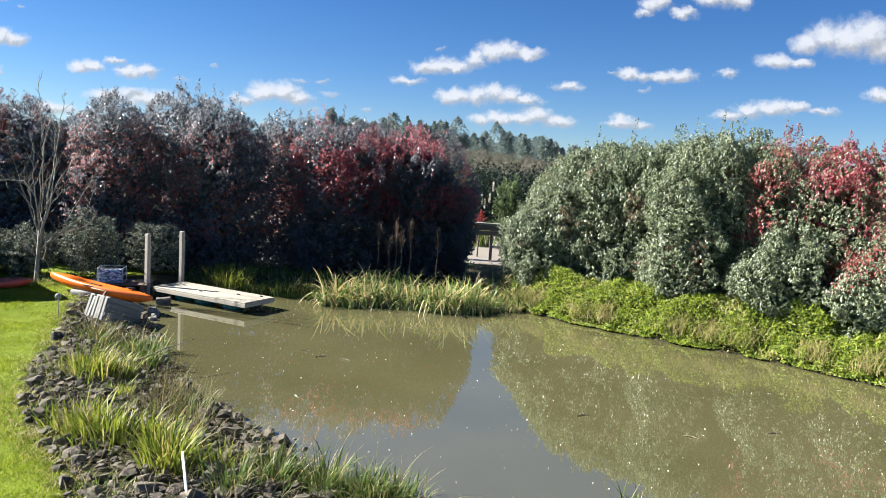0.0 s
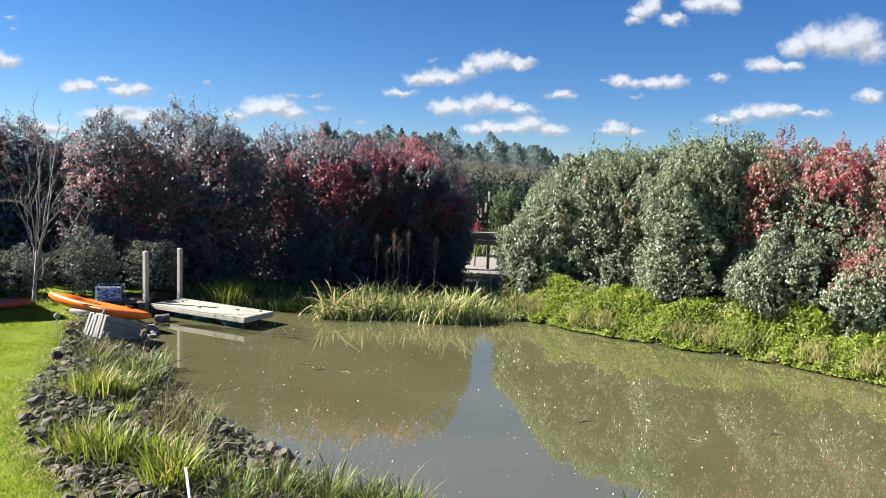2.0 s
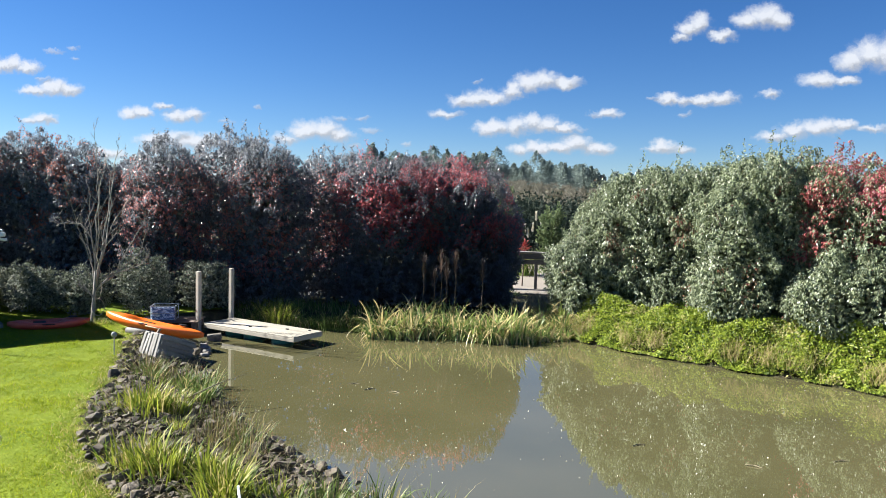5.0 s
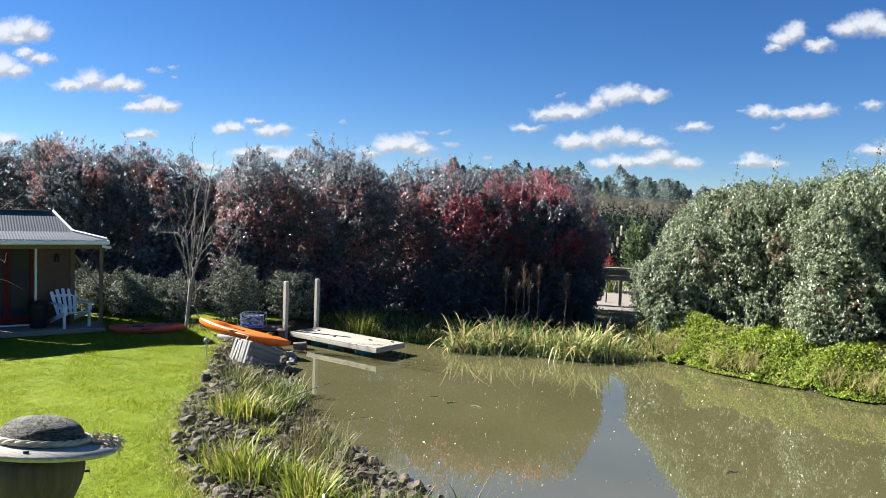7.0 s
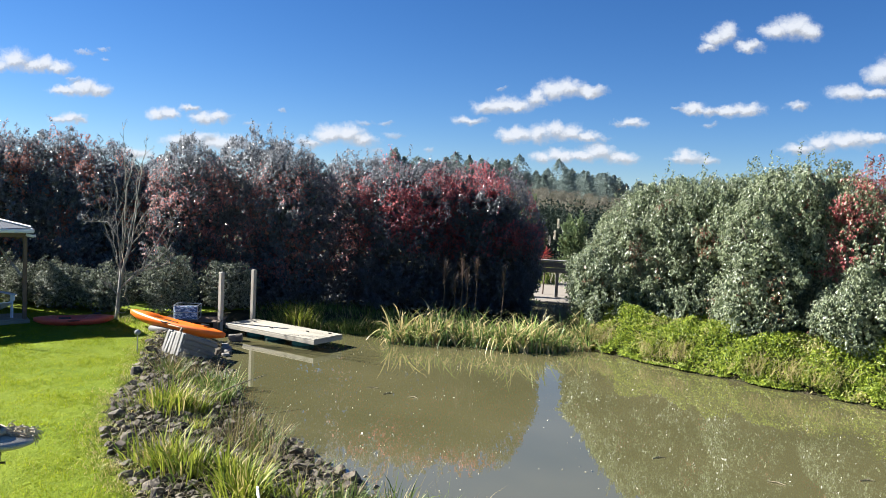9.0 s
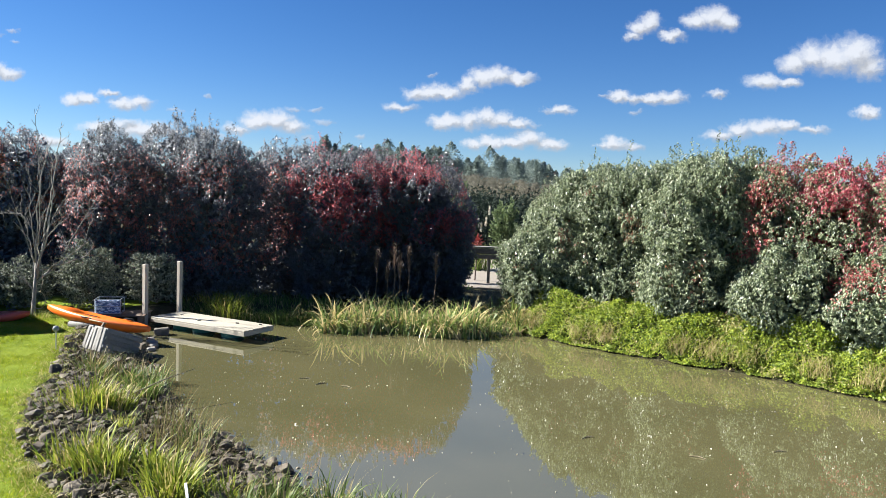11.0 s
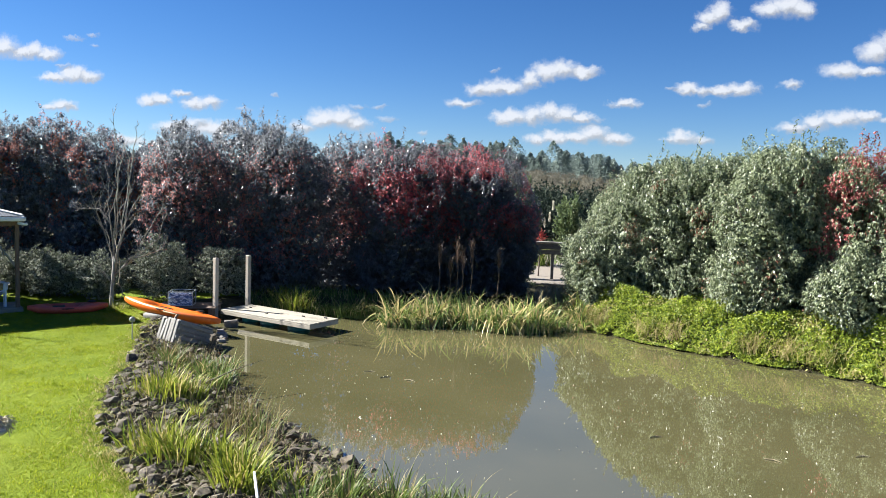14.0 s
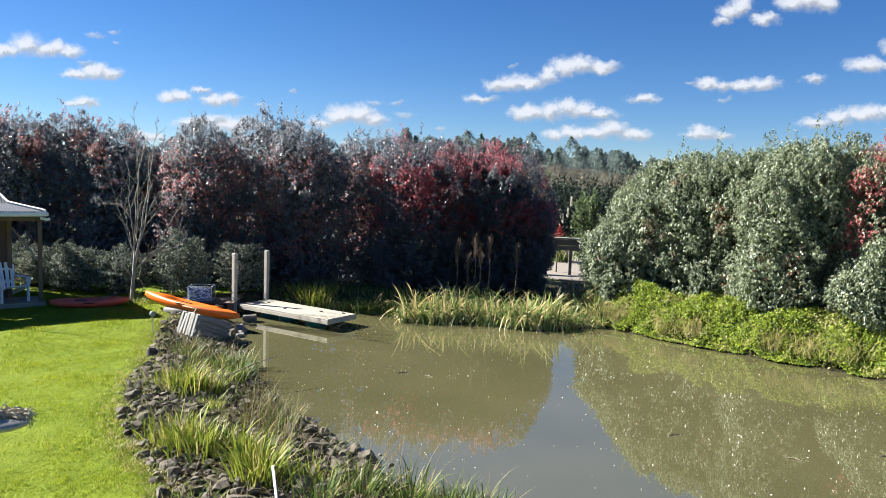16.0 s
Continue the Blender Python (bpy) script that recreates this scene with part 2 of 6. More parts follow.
def wood_mat(name, a, b, scale=9.0, stretch=(1, 14, 14), rough=0.75, bump=0.35, each=0.25):
    k = Mat(name)
    grain = k.noise(scale, 6.0, 0.65, stretch=stretch)
    stain = k.noise(1.7, 3.0)
    col = k.mix(k.ramp(grain, 0.32, 0.68), a, b)
    col = k.mix(k.ramp(stain, 0.35, 0.75, 0.0, 0.45), col, tuple(0.55 * x for x in a))
    col = k.mix(k.math("MULTIPLY", k.each(), each), col, tuple(min(1, 1.5 * x) for x in b))
    return k.shade(col, rough, bump=k.bump(grain, bump, 0.006))


def plain_mat(name, a, b=None, rough=0.5, metal=0.0, scale=3.0, bump=0.0, spec=0.5, thin=0.0):
    k = Mat(name)
    n = k.noise(scale, 5.0, 0.6)
    f = k.noise(scale * 12, 3.0)
    col = k.mix(k.ramp(n, 0.3, 0.7), a, b or tuple(0.75 * x for x in a))
    r = k.ramp(f, 0.3, 0.7, max(0.02, rough - 0.08), min(1, rough + 0.1))
    return k.shade(col, r, metal, k.bump(f, bump, 0.004) if bump else None, spec, thin)


M = {}
# ground: turf where the lawn lies, bare earth at the banks, dry grass far off
k = Mat("turf")
patchy = k.noise(0.55, 4.0, 0.6, k.place())
fine = k.noise(26.0, 4.0, 0.7, k.place())
col = k.mix(k.ramp(patchy, 0.3, 0.7), (0.118, 0.175, 0.009), (0.205, 0.245, 0.018))
col = k.mix(k.ramp(fine, 0.35, 0.7, 0.0, 0.6), col, (0.175, 0.225, 0.024))
earth = k.mix(k.ramp(k.noise(5.0, 4.0, 0.6, k.place()), 0.35, 0.65), (0.030, 0.024, 0.017), (0.065, 0.052, 0.036))
sp = k.t.nodes.new("ShaderNodeAttribute")
sp.attribute_name = "soil"
edge = k.math("ADD", sp.outputs["Fac"], k.ramp(k.noise(3.0, 4.0, 0.6, k.place()), 0.2, 0.8, -0.25, 0.25))
col = k.mix(k.ramp(edge, 0.35, 0.65), col, earth)
mid = k.noise(4.5, 5.0, 0.7, k.place())
col = k.mix(k.ramp(mid, 0.35, 0.65, 0.0, 0.5), col, k.mix(0.6, col, (0.045, 0.080, 0.008)))
M["turf"] = k.shade(col, 0.85, bump=k.bump(k.math("ADD", k.math("MULTIPLY", fine, 0.5), mid), 1.0, 0.09), spec=0.08)

k = Mat("pond_water")
ripple = k.noise(2.2, 3.0, 0.5, k.place(), (1.0, 1.6, 1.0))
fine = k.noise(9.0, 2.0, 0.5, k.place(), (1.0, 1.5, 1.0))
h = k.math("ADD", ripple, k.math("MULTIPLY", fine, 0.25))
mud = k.mix(k.ramp(k.noise(0.35, 3.0, 0.5, k.place()), 0.35, 0.65), (0.083, 0.079, 0.036), (0.103, 0.095, 0.045))
M["water"] = k.shade(mud, 0.012, bump=k.bump(h, 0.018, 0.02), ior=3.3, spec=0.5)

k = Mat("basalt")
n1 = k.noise(5.0, 5.0, 0.6)
n2 = k.noise(34.0, 4.0, 0.6)
col = k.mix(k.ramp(n1, 0.35, 0.7), (0.026, 0.021, 0.016), (0.145, 0.120, 0.088))
col = k.mix(k.math("MULTIPLY", k.each(), 0.5), col, (0.22, 0.188, 0.140))
col = k.mix(k.ramp(k.noise(2.1, 3.0), 0.56, 0.70, 0.0, 0.5), col, (0.24, 0.205, 0.135))
M["rock"] = k.shade(col, 0.8, bump=k.bump(n2, 0.5, 0.012), spec=0.35)

k = Mat("gravel")
g = k.noise(14.0, 5.0, 0.7, k.place())
M["gravel"] = k.shade(k.mix(k.ramp(g, 0.3, 0.7), (0.16, 0.138, 0.112), (0.24, 0.21, 0.175)), 0.9, bump=k.bump(g, 0.4, 0.02))

# left hedge: base leaves navy to grey-blue, shade and sky sheen put into colour
M["hedge_shade_tinted"] = leaf_mat("hedge_leaf_shade_tinted", (0.016, 0.026, 0.040), (0.145, 0.178, 0.222), ((0.18, 0.045, 0.040), (0.42, 0.17, 0.13)), (0.53, 0.60, 0.70), (1.0, 2.0), thin=0.42, rough=0.27, spec=1.0, seed=3.0, glow=0.12)
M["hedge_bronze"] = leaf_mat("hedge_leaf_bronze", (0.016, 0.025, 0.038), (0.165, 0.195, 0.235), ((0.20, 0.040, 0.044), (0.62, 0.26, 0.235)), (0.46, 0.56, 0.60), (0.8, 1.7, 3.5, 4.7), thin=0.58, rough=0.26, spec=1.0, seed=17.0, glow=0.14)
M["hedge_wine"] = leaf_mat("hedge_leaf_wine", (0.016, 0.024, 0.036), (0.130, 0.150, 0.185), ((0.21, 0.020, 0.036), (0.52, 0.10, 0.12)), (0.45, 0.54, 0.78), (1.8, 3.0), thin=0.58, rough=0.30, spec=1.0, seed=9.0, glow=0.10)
M["hedge_green"] = leaf_mat("hedge_leaf_green", (0.042, 0.066, 0.036), (0.385, 0.430, 0.260), ((0.24, 0.08, 0.06), (0.34, 0.18, 0.11)), (0.60, 0.72, 0.5), thin=0.34, rough=0.34, spec=0.55, seed=1.0)
M["hedge_mix"] = leaf_mat("hedge_leaf_mixed", (0.042, 0.066, 0.032), (0.34, 0.385, 0.225), ((0.27, 0.048, 0.052), (0.50, 0.16, 0.14)), (0.44, 0.57, 0.74), (1.4, 2.6), thin=0.26, rough=0.38, spec=0.6, seed=12.0, size=0.8)
M["hedge_red"] = leaf_mat("hedge_leaf_red", (0.046, 0.068, 0.034), (0.36, 0.40, 0.24), ((0.26, 0.038, 0.055), (0.50, 0.14, 0.16)), (0.38, 0.54, 0.80), (1.0, 2.8), thin=0.34, rough=0.38, spec=0.6, seed=5.0, size=0.7)
M["shrub_grey"] = leaf_mat("shrub_leaf_grey", (0.045, 0.056, 0.040), (0.29, 0.315, 0.235), thin=0.12, rough=0.6, spec=0.25)
M["weed"] = leaf_mat("weed_leaf", (0.075, 0.135, 0.014), (0.40, 0.465, 0.056), ((0.40, 0.37, 0.13), (0.48, 0.44, 0.19)), (0.54, 0.64, 0.55), thin=0.45, rough=0.45, size=1.3)
M["mat_weed"] = leaf_mat("mat_weed_leaf", (0.07, 0.12, 0.018), (0.20, 0.26, 0.05), thin=0.3, rough=0.5)
M["lime"] = leaf_mat("young_leaf", (0.075, 0.115, 0.045), (0.19, 0.235, 0.105), thin=0.35)
M["scrub"] = leaf_mat("scrub_leaf", (0.014, 0.024, 0.019), (0.040, 0.056, 0.038), thin=0.15, rough=0.8, spec=0.15)
M["scrub_brown"] = leaf_mat("scrub_leaf_brown", (0.145, 0.138, 0.108), (0.235, 0.215, 0.165), thin=0.15, rough=0.8, spec=0.15)
# needles paled towards blue-grey: distance haze is put into the colour
M["conifer"] = leaf_mat("conifer_needles_hazed", (0.135, 0.180, 0.172), (0.300, 0.350, 0.310), thin=0.15, rough=0.8, spec=0.15)
M["grass"] = blade_mat("lawn_blades", (0.205, 0.275, 0.013), (0.350, 0.385, 0.030), (0.32, 0.31, 0.09), 0.06, thin=0.5, rough=0.9, patch=(0.105, 0.160, 0.008), spec=0.1)
M["iris"] = blade_mat("tussock_blades", (0.060, 0.110, 0.014), (0.36, 0.385, 0.050), (0.46, 0.38, 0.15), 0.18)
M["sedge"] = blade_mat("sedge_blades", (0.045, 0.085, 0.018), (0.17, 0.225, 0.050), (0.40, 0.33, 0.16), 0.20)
M["reed"] = blade_mat("reed_blades", (0.040, 0.090, 0.026), (0.30, 0.37, 0.10), (0.60, 0.49, 0.25), 0.36, rough=0.36, thin=0.28)
M["straw"] = blade_mat("dry_stalks", (0.22, 0.17, 0.10), (0.42, 0.34, 0.21), thin=0.2)
M["flower_dead"] = blade_mat("dead_flower_heads", (0.085, 0.058, 0.045), (0.20, 0.145, 0.115), thin=0.3)
M["bank_straw"] = blade_mat("bank_straw", (0.25, 0.20, 0.09), (0.50, 0.42, 0.20), (0.26, 0.30, 0.06), 0.3, thin=0.3)
M["brown_stalk"] = blade_mat("brown_stalks", (0.15, 0.115, 0.046), (0.30, 0.25, 0.11), (0.12, 0.16, 0.04), 0.25, thin=0.2)
M["plume"] = blade_mat("pampas_plumes", (0.62, 0.56, 0.45), (0.78, 0.73, 0.62), thin=0.3)
M["ember"] = leaf_mat("flame_leaf", (0.28, 0.040, 0.045), (0.46, 0.11, 0.08), thin=0.4)
M["bark"] = wood_mat("bark_grey", (0.14, 0.13, 0.115), (0.37, 0.345, 0.31), 7.0, (8, 8, 1), 0.9)
M["bark_dark"] = wood_mat("bark_brown", (0.06, 0.045, 0.035), (0.13, 0.10, 0.08), 7.0, (8, 8, 1), 0.9)
M["deck_wood"] = wood_mat("weathered_deck_timber", (0.225, 0.205, 0.163), (0.375, 0.343, 0.275), 6.0, (1.5, 20, 20))
M["post_wood"] = wood_mat("weathered_post_timber", (0.30, 0.265, 0.215), (0.46, 0.42, 0.35), 6.0, (16, 16, 1.2))
M["brim_wood"] = wood_mat("bleached_brim_timber", (0.27, 0.245, 0.195), (0.52, 0.48, 0.40), 9.0, (2, 22, 22), 0.8, 0.6)
M["log_grey"] = wood_mat("dark_grey_log", (0.035, 0.034, 0.033), (0.095, 0.092, 0.088), 7.0, (2, 14, 14), 0.7)
# fence posts and rails: their shade is put into a darker timber colour
M["fence_wood_shaded"] = wood_mat("shade_darkened_fence_timber", (0.070, 0.066, 0.060), (0.145, 0.138, 0.126), 6.0, (1.5, 16, 16))
M["grey_wood"] = wood_mat("grey_driftwood", (0.20, 0.187, 0.165), (0.375, 0.355, 0.315), 7.0, (14, 14, 1.5), 0.85, 0.6)
M["slab_wood"] = wood_mat("grey_slab_timber", (0.15, 0.142, 0.128), (0.28, 0.265, 0.240), 8.0, (14, 2, 2))
M["porch_wood"] = wood_mat("stained_porch_timber", (0.095, 0.062, 0.042), (0.17, 0.12, 0.085), 6.0, (14, 14, 1.5))
M["porch_deck"] = wood_mat("grey_green_decking", (0.15, 0.145, 0.115), (0.25, 0.24, 0.195), 6.0, (1.2, 18, 18))
M["wall_ply"] = wood_mat("brown_wall_cladding", (0.060, 0.027, 0.021), (0.088, 0.042, 0.032), 4.0, (10, 10, 1), 0.6)
M["white"] = plain_mat("white_paint", (0.78, 0.79, 0.80), (0.66, 0.67, 0.69), 0.45)
M["chair_blue"] = plain_mat("pale_blue_paint", (0.70, 0.76, 0.84), (0.60, 0.67, 0.76), 0.5)
M["crate_frame"] = plain_mat("dull_grey_frame_paint", (0.40, 0.43, 0.46), (0.30, 0.33, 0.36), 0.5)
M["red_paint"] = plain_mat("dark_red_paint", (0.105, 0.008, 0.013), (0.075, 0.006, 0.010), 0.55, spec=0.2)
M["orange"] = plain_mat("orange_polyethylene", (0.80, 0.17, 0.012), (0.68, 0.13, 0.010), 0.36)
M["red_plastic"] = plain_mat("faded_red_polyethylene", (0.48, 0.060, 0.036), (0.56, 0.10, 0.060), 0.42)
M["black"] = plain_mat("black_plastic", (0.010, 0.011, 0.012), (0.018, 0.018, 0.020), 0.55, spec=0.25)
M["teal"] = plain_mat("teal_float_plastic", (0.03, 0.22, 0.20), (0.02, 0.16, 0.15), 0.5)
M["iron"] = plain_mat("painted_corrugated_iron", (0.078, 0.088, 0.108), (0.058, 0.066, 0.082), 0.75, 0.0, 1.5, spec=0.2)
M["steel"] = plain_mat("galvanised_steel", (0.55, 0.56, 0.57), (0.42, 0.43, 0.44), 0.4, 0.8)
M["concrete"] = plain_mat("old_concrete", (0.19, 0.165, 0.13), (0.085, 0.075, 0.060), 0.9, 0.0, 6.0, 0.5)
M["stone_grey"] = plain_mat("pale_stone", (0.30, 0.28, 0.25), (0.15, 0.14, 0.125), 0.9, 0.0, 6.0, 0.5)
M["rope"] = plain_mat("bleached_rope", (0.50, 0.44, 0.32), (0.32, 0.28, 0.20), 0.9, 0.0, 30.0, 0.6)
M["fleck"] = plain_mat("floating_petals", (0.72, 0.70, 0.60), (0.55, 0.50, 0.36), 0.7, thin=0.3)
M["twig"] = plain_mat("wet_twigs", (0.15, 0.125, 0.075), (0.26, 0.215, 0.13), 0.7)
M["lamp_ball"] = plain_mat("clear_lamp_ball", (0.30, 0.31, 0.29), (0.20, 0.21, 0.20), 0.12)
k = Mat("window_glass")
M["glass"] = k.shade((0.030, 0.037, 0.047), 0.05, spec=0.08)
k = Mat("mottled_crate_panel")
mot = k.ramp(k.noise(11.0, 5.0, 0.7, stretch=(1, 1, 2.0)), 0.46, 0.56)
M["mottled"] = k.shade(k.mix(mot, (0.050, 0.125, 0.30), (0.58, 0.72, 0.88)), 0.4)
k = Mat("carved_wood")
ring = k.math("ADD", k.math("MULTIPLY", k.noise(34.0, 6.0, 0.75, stretch=(1, 1, 4.5)), 0.5), k.math("MULTIPLY", k.noise(150.0, 3.0, 0.6, stretch=(1, 1, 2.2)), 0.5))
col = k.mix(k.ramp(ring, 0.40, 0.60), (0.016, 0.015, 0.012), (0.165, 0.155, 0.125))
col = k.mix(k.ramp(k.noise(14.0, 4.0), 0.5, 0.7, 0.0, 0.35), col, (0.34, 0.325, 0.28))
M["carved"] = k.shade(col, 0.75, bump=k.bump(ring, 1.0, 0.018), spec=0.3)
k = Mat("aged_barrel_wood")
grain = k.noise(6.0, 6.0, 0.65, stretch=(12, 12, 1))
M["barrel"] = k.shade(k.mix(k.ramp(grain, 0.3, 0.7), (0.045, 0.034, 0.025), (0.105, 0.080, 0.057)), 0.85, bump=k.bump(grain, 0.5, 0.006))

# ---- mesh helpers ----
rng = np.random.default_rng(7)


def np_mesh(name, verts, tris, material, smooth=False):
    """A mesh from arrays of vertices and triangles."""
    me = bpy.data.meshes.new(name)
    verts, tris = np.asarray(verts, np.float32), np.asarray(tris, np.int32)
    me.vertices.add(len(verts))
    me.vertices.foreach_set("co", verts.ravel())
    me.loops.add(tris.size)
    me.loops.foreach_set("vertex_index", tris.ravel())
    me.polygons.add(len(tris))
    me.polygons.foreach_set("loop_start", np.arange(0, tris.size, 3, dtype=np.int32))
    me.polygons.foreach_set("use_smooth", np.full(len(tris), smooth))
    me.update(calc_edges=True)
    me.materials.append(material)
    return me


def part(name, data, material=None, parent=None, label="", smooth=False, at=None):
    """Links a bmesh or mesh as one mesh object under a thing or part."""
    if isinstance(data, bmesh.types.BMesh):
        me = bpy.data.meshes.new(name)
        data.to_mesh(me)
        data.free()
        if smooth:
            me.polygons.foreach_set("use_smooth", [True] * len(me.polygons))
    else:
        me = data
    if material and not me.materials:
        me.materials.append(material)
    ob = new(name, me)
    if parent:
        ob.parent = parent
    if at is not None:
        ob.matrix_local = at
    if label:
        ob["label"] = label
    return ob


def thing(name, m, label, category, group="", kind=""):
    ob = new(name)
    ob.empty_display_size = 0.1
    ob.matrix_world = m
    return tagged(ob, label, category, group, kind)


def box(bm, size, at=Matrix(), bevel=0.006):
    """A bevelled box of that size, centred, at a pose."""
    r = bmesh.ops.create_cube(bm, size=1.0, matrix=at @ Matrix.Diagonal((*size, 1)))
    if bevel:
        edges = list({e for v in r["verts"] for e in v.link_edges})
        bmesh.ops.bevel(bm, geom=edges, offset=min(bevel, min(size) * 0.3), segments=1, affect="EDGES")
    return bm


def boxed(size, at=Matrix(), bevel=0.006):
    return box(bmesh.new(), size, at, bevel)


def tube(bm, points, radii, sides=6, caps=True):
    """A tapered tube along points."""
    rings, up = [], Vector((0.31, 0.17, 0.93))
    pts = [Vector(p) for p in points]
    for i, p in enumerate(pts):
        d = (pts[min(i + 1, len(pts) - 1)] - pts[max(i - 1, 0)]).normalized()
        a = d.cross(up if abs(d.dot(up)) < 0.95 else Vector((1, 0, 0))).normalized()
        b = d.cross(a)
        r = radii[i]
        rings.append([bm.verts.new(p + a * r * math.cos(2 * math.pi * j / sides) + b * r * math.sin(2 * math.pi * j / sides)) for j in range(sides)])
    for q, w in zip(rings, rings[1:]):
        for j in range(sides):
            bm.faces.new((q[j], q[(j + 1) % sides], w[(j + 1) % sides], w[j]))
    if caps:
        bm.faces.new(rings[0][::-1])
        bm.faces.new(rings[-1])
    return bm


def lathe(bm, profile, sides=32):
    """A turned shape about z from (radius, height) pairs."""
    rings = []
    for r, z in profile:
        rings.append([bm.verts.new((r * math.cos(2 * math.pi * j / sides), r * math.sin(2 * math.pi * j / sides), z)) for j in range(sides)])
    for q, w in zip(rings, rings[1:]):
        for j in range(sides):
            bm.faces.new((q[j], q[(j + 1) % sides], w[(j + 1) % sides], w[j]))
    bm.faces.new(rings[0][::-1])
    bm.faces.new(rings[-1])
    return bm


def unit(v):
    return v / np.maximum(np.linalg.norm(v, axis=-1, keepdims=True), 1e-9)


def leaves(P, D, L, W, fold=0.25, face=None):
    """Folded pointed leaves at P along D, turned towards face: vertices and triangles."""
    n = len(P)
    up = unit(rng.normal(size=(n, 3))) if face is None else unit(face + rng.normal(size=(n, 3)) * 0.42)
    S = unit(np.cross(D, up))
    U = np.cross(S, D)
    L, W = np.broadcast_to(L, n)[:, None], np.broadcast_to(W, n)[:, None]
    V = np.stack([P - D * L * 0.5, P + S * W * 0.5 + U * W * fold - D * L * 0.05, P + D * L * 0.5, P - S * W * 0.5 + U * W * fold - D * L * 0.05], 1)
    i = 4 * np.arange(n)[:, None]
    T = np.concatenate([i + [0, 1, 2], i + [0, 2, 3]], 1).reshape(-1, 3)
    return V.reshape(-1, 3), T


def blades(P, H, lean, droop, width, seg=4, spread=None):
    """Arching grass blades rooted at P."""
    n = len(P)
    az = rng.uniform(0, 2 * np.pi, n) if spread is None else spread
    out = np.stack([np.cos(az), np.sin(az), np.zeros(n)], 1)
    side = np.stack([-np.sin(az), np.cos(az), np.zeros(n)], 1)
    twist = rng.uniform(-0.9, 0.9, n)[:, None]
    side = unit(side + out * twist)
    H, lean, droop, width = (np.broadcast_to(a, n).astype(float) for a in (H, lean, droop, width))
    rows = []
    for j in range(seg + 1):
        s = j / seg
        c = P + out * (H * lean * (0.35 * s + 0.65 * s ** 2))[:, None] + np.array([0, 0, 1.0]) * (H * (s - droop * s ** 3))[:, None]
        w = (width * 0.5 * (1 - s) ** 0.6)[:, None]
        if j < seg:
            rows += [c - side * w, c + side * w]
        else:
            rows += [c]
    V = np.stack(rows, 1)
    m = V.shape[1]
    T = []
    for j in range(seg - 1):
        a = 2 * j
        T += [[a, a + 1, a + 3], [a, a + 3, a + 2]]
    a = 2 * (seg - 1)
    T += [[a, a + 1, a + 2]]
    T = (m * np.arange(n)[:, None, None] + np.array(T)[None]).reshape(-1, 3)
    return V.reshape(-1, 3), T


def joined(sets):
    """Several (vertices, triangles) pairs as one."""
    V, T, n = [], [], 0
    for v, t in sets:
        V.append(v)
        T.append(t + n)
        n += len(v)
    return np.concatenate(V), np.concatenate(T)

# ---- the lie of the land ----
SHORE = np.array([(-7.5, 17.9), (-7.1, 16.9), (-6.3, 15.25), (-5.3, 13.5), (-4.5, 12.4), (-3.8, 11.7), (-3.1, 11.0), (-2.5, 10.55), (-1.96, 9.84),
                  (-1.0, 9.3), (0.2, 8.9), (2.0, 8.7), (4.5, 8.3), (8.0, 8.2), (12.5, 8.6), (12.6, 10.4), (10.2, 13.0), (7.75, 15.1), (7.2, 15.6),
                  (6.5, 16.4), (5.6, 17.1), (4.6, 17.75), (3.5, 18.45), (2.3, 19.45), (1.3, 20.5), (0.9, 21.2), (-1.1, 21.3), (-3.6, 21.2), (-4.6, 20.7), (-6.0, 20.9), (-7.6, 20.7), (-8.25, 19.9), (-8.1, 18.8)])
LAWN_EDGE = np.array([(-9.3, 18.2), (-8.73, 16.9), (-8.1, 15.3), (-7.25, 13.5), (-6.75, 12.05), (-6.0, 10.6), (-5.3, 9.66), (-4.6, 8.9), (-3.6, 7.6), (-2.5, 6.4)])


def inside(P, poly):
    x, y = P[:, 0], P[:, 1]
    r = np.zeros(len(P), bool)
    for (x1, y1), (x2, y2) in zip(poly, np.roll(poly, -1, 0)):
        hit = (y1 > y) != (y2 > y)
        r ^= hit & (x < (x2 - x1) * (y - y1) / (y2 - y1 + 1e-12) + x1)
    return r


def off_line(P, line, closed=True):
    d = np.full(len(P), 1e9)
    ends = zip(line, np.roll(line, -1, 0)) if closed else zip(line[:-1], line[1:])
    for a, b in ends:
        t = np.clip(((P - a) @ (b - a)) / ((b - a) @ (b - a)), 0, 1)
        d = np.minimum(d, np.linalg.norm(P - (a + t[:, None] * (b - a)), axis=1))
    return d


def ease(a, b, x):
    s = np.clip((x - a) / (b - a), 0, 1)
    return s * s * (3 - 2 * s)


STRIP = np.concatenate([LAWN_EDGE, [(2.5, 6.4), (2.0, 8.7), (0.2, 8.9)], SHORE[9::-1]])


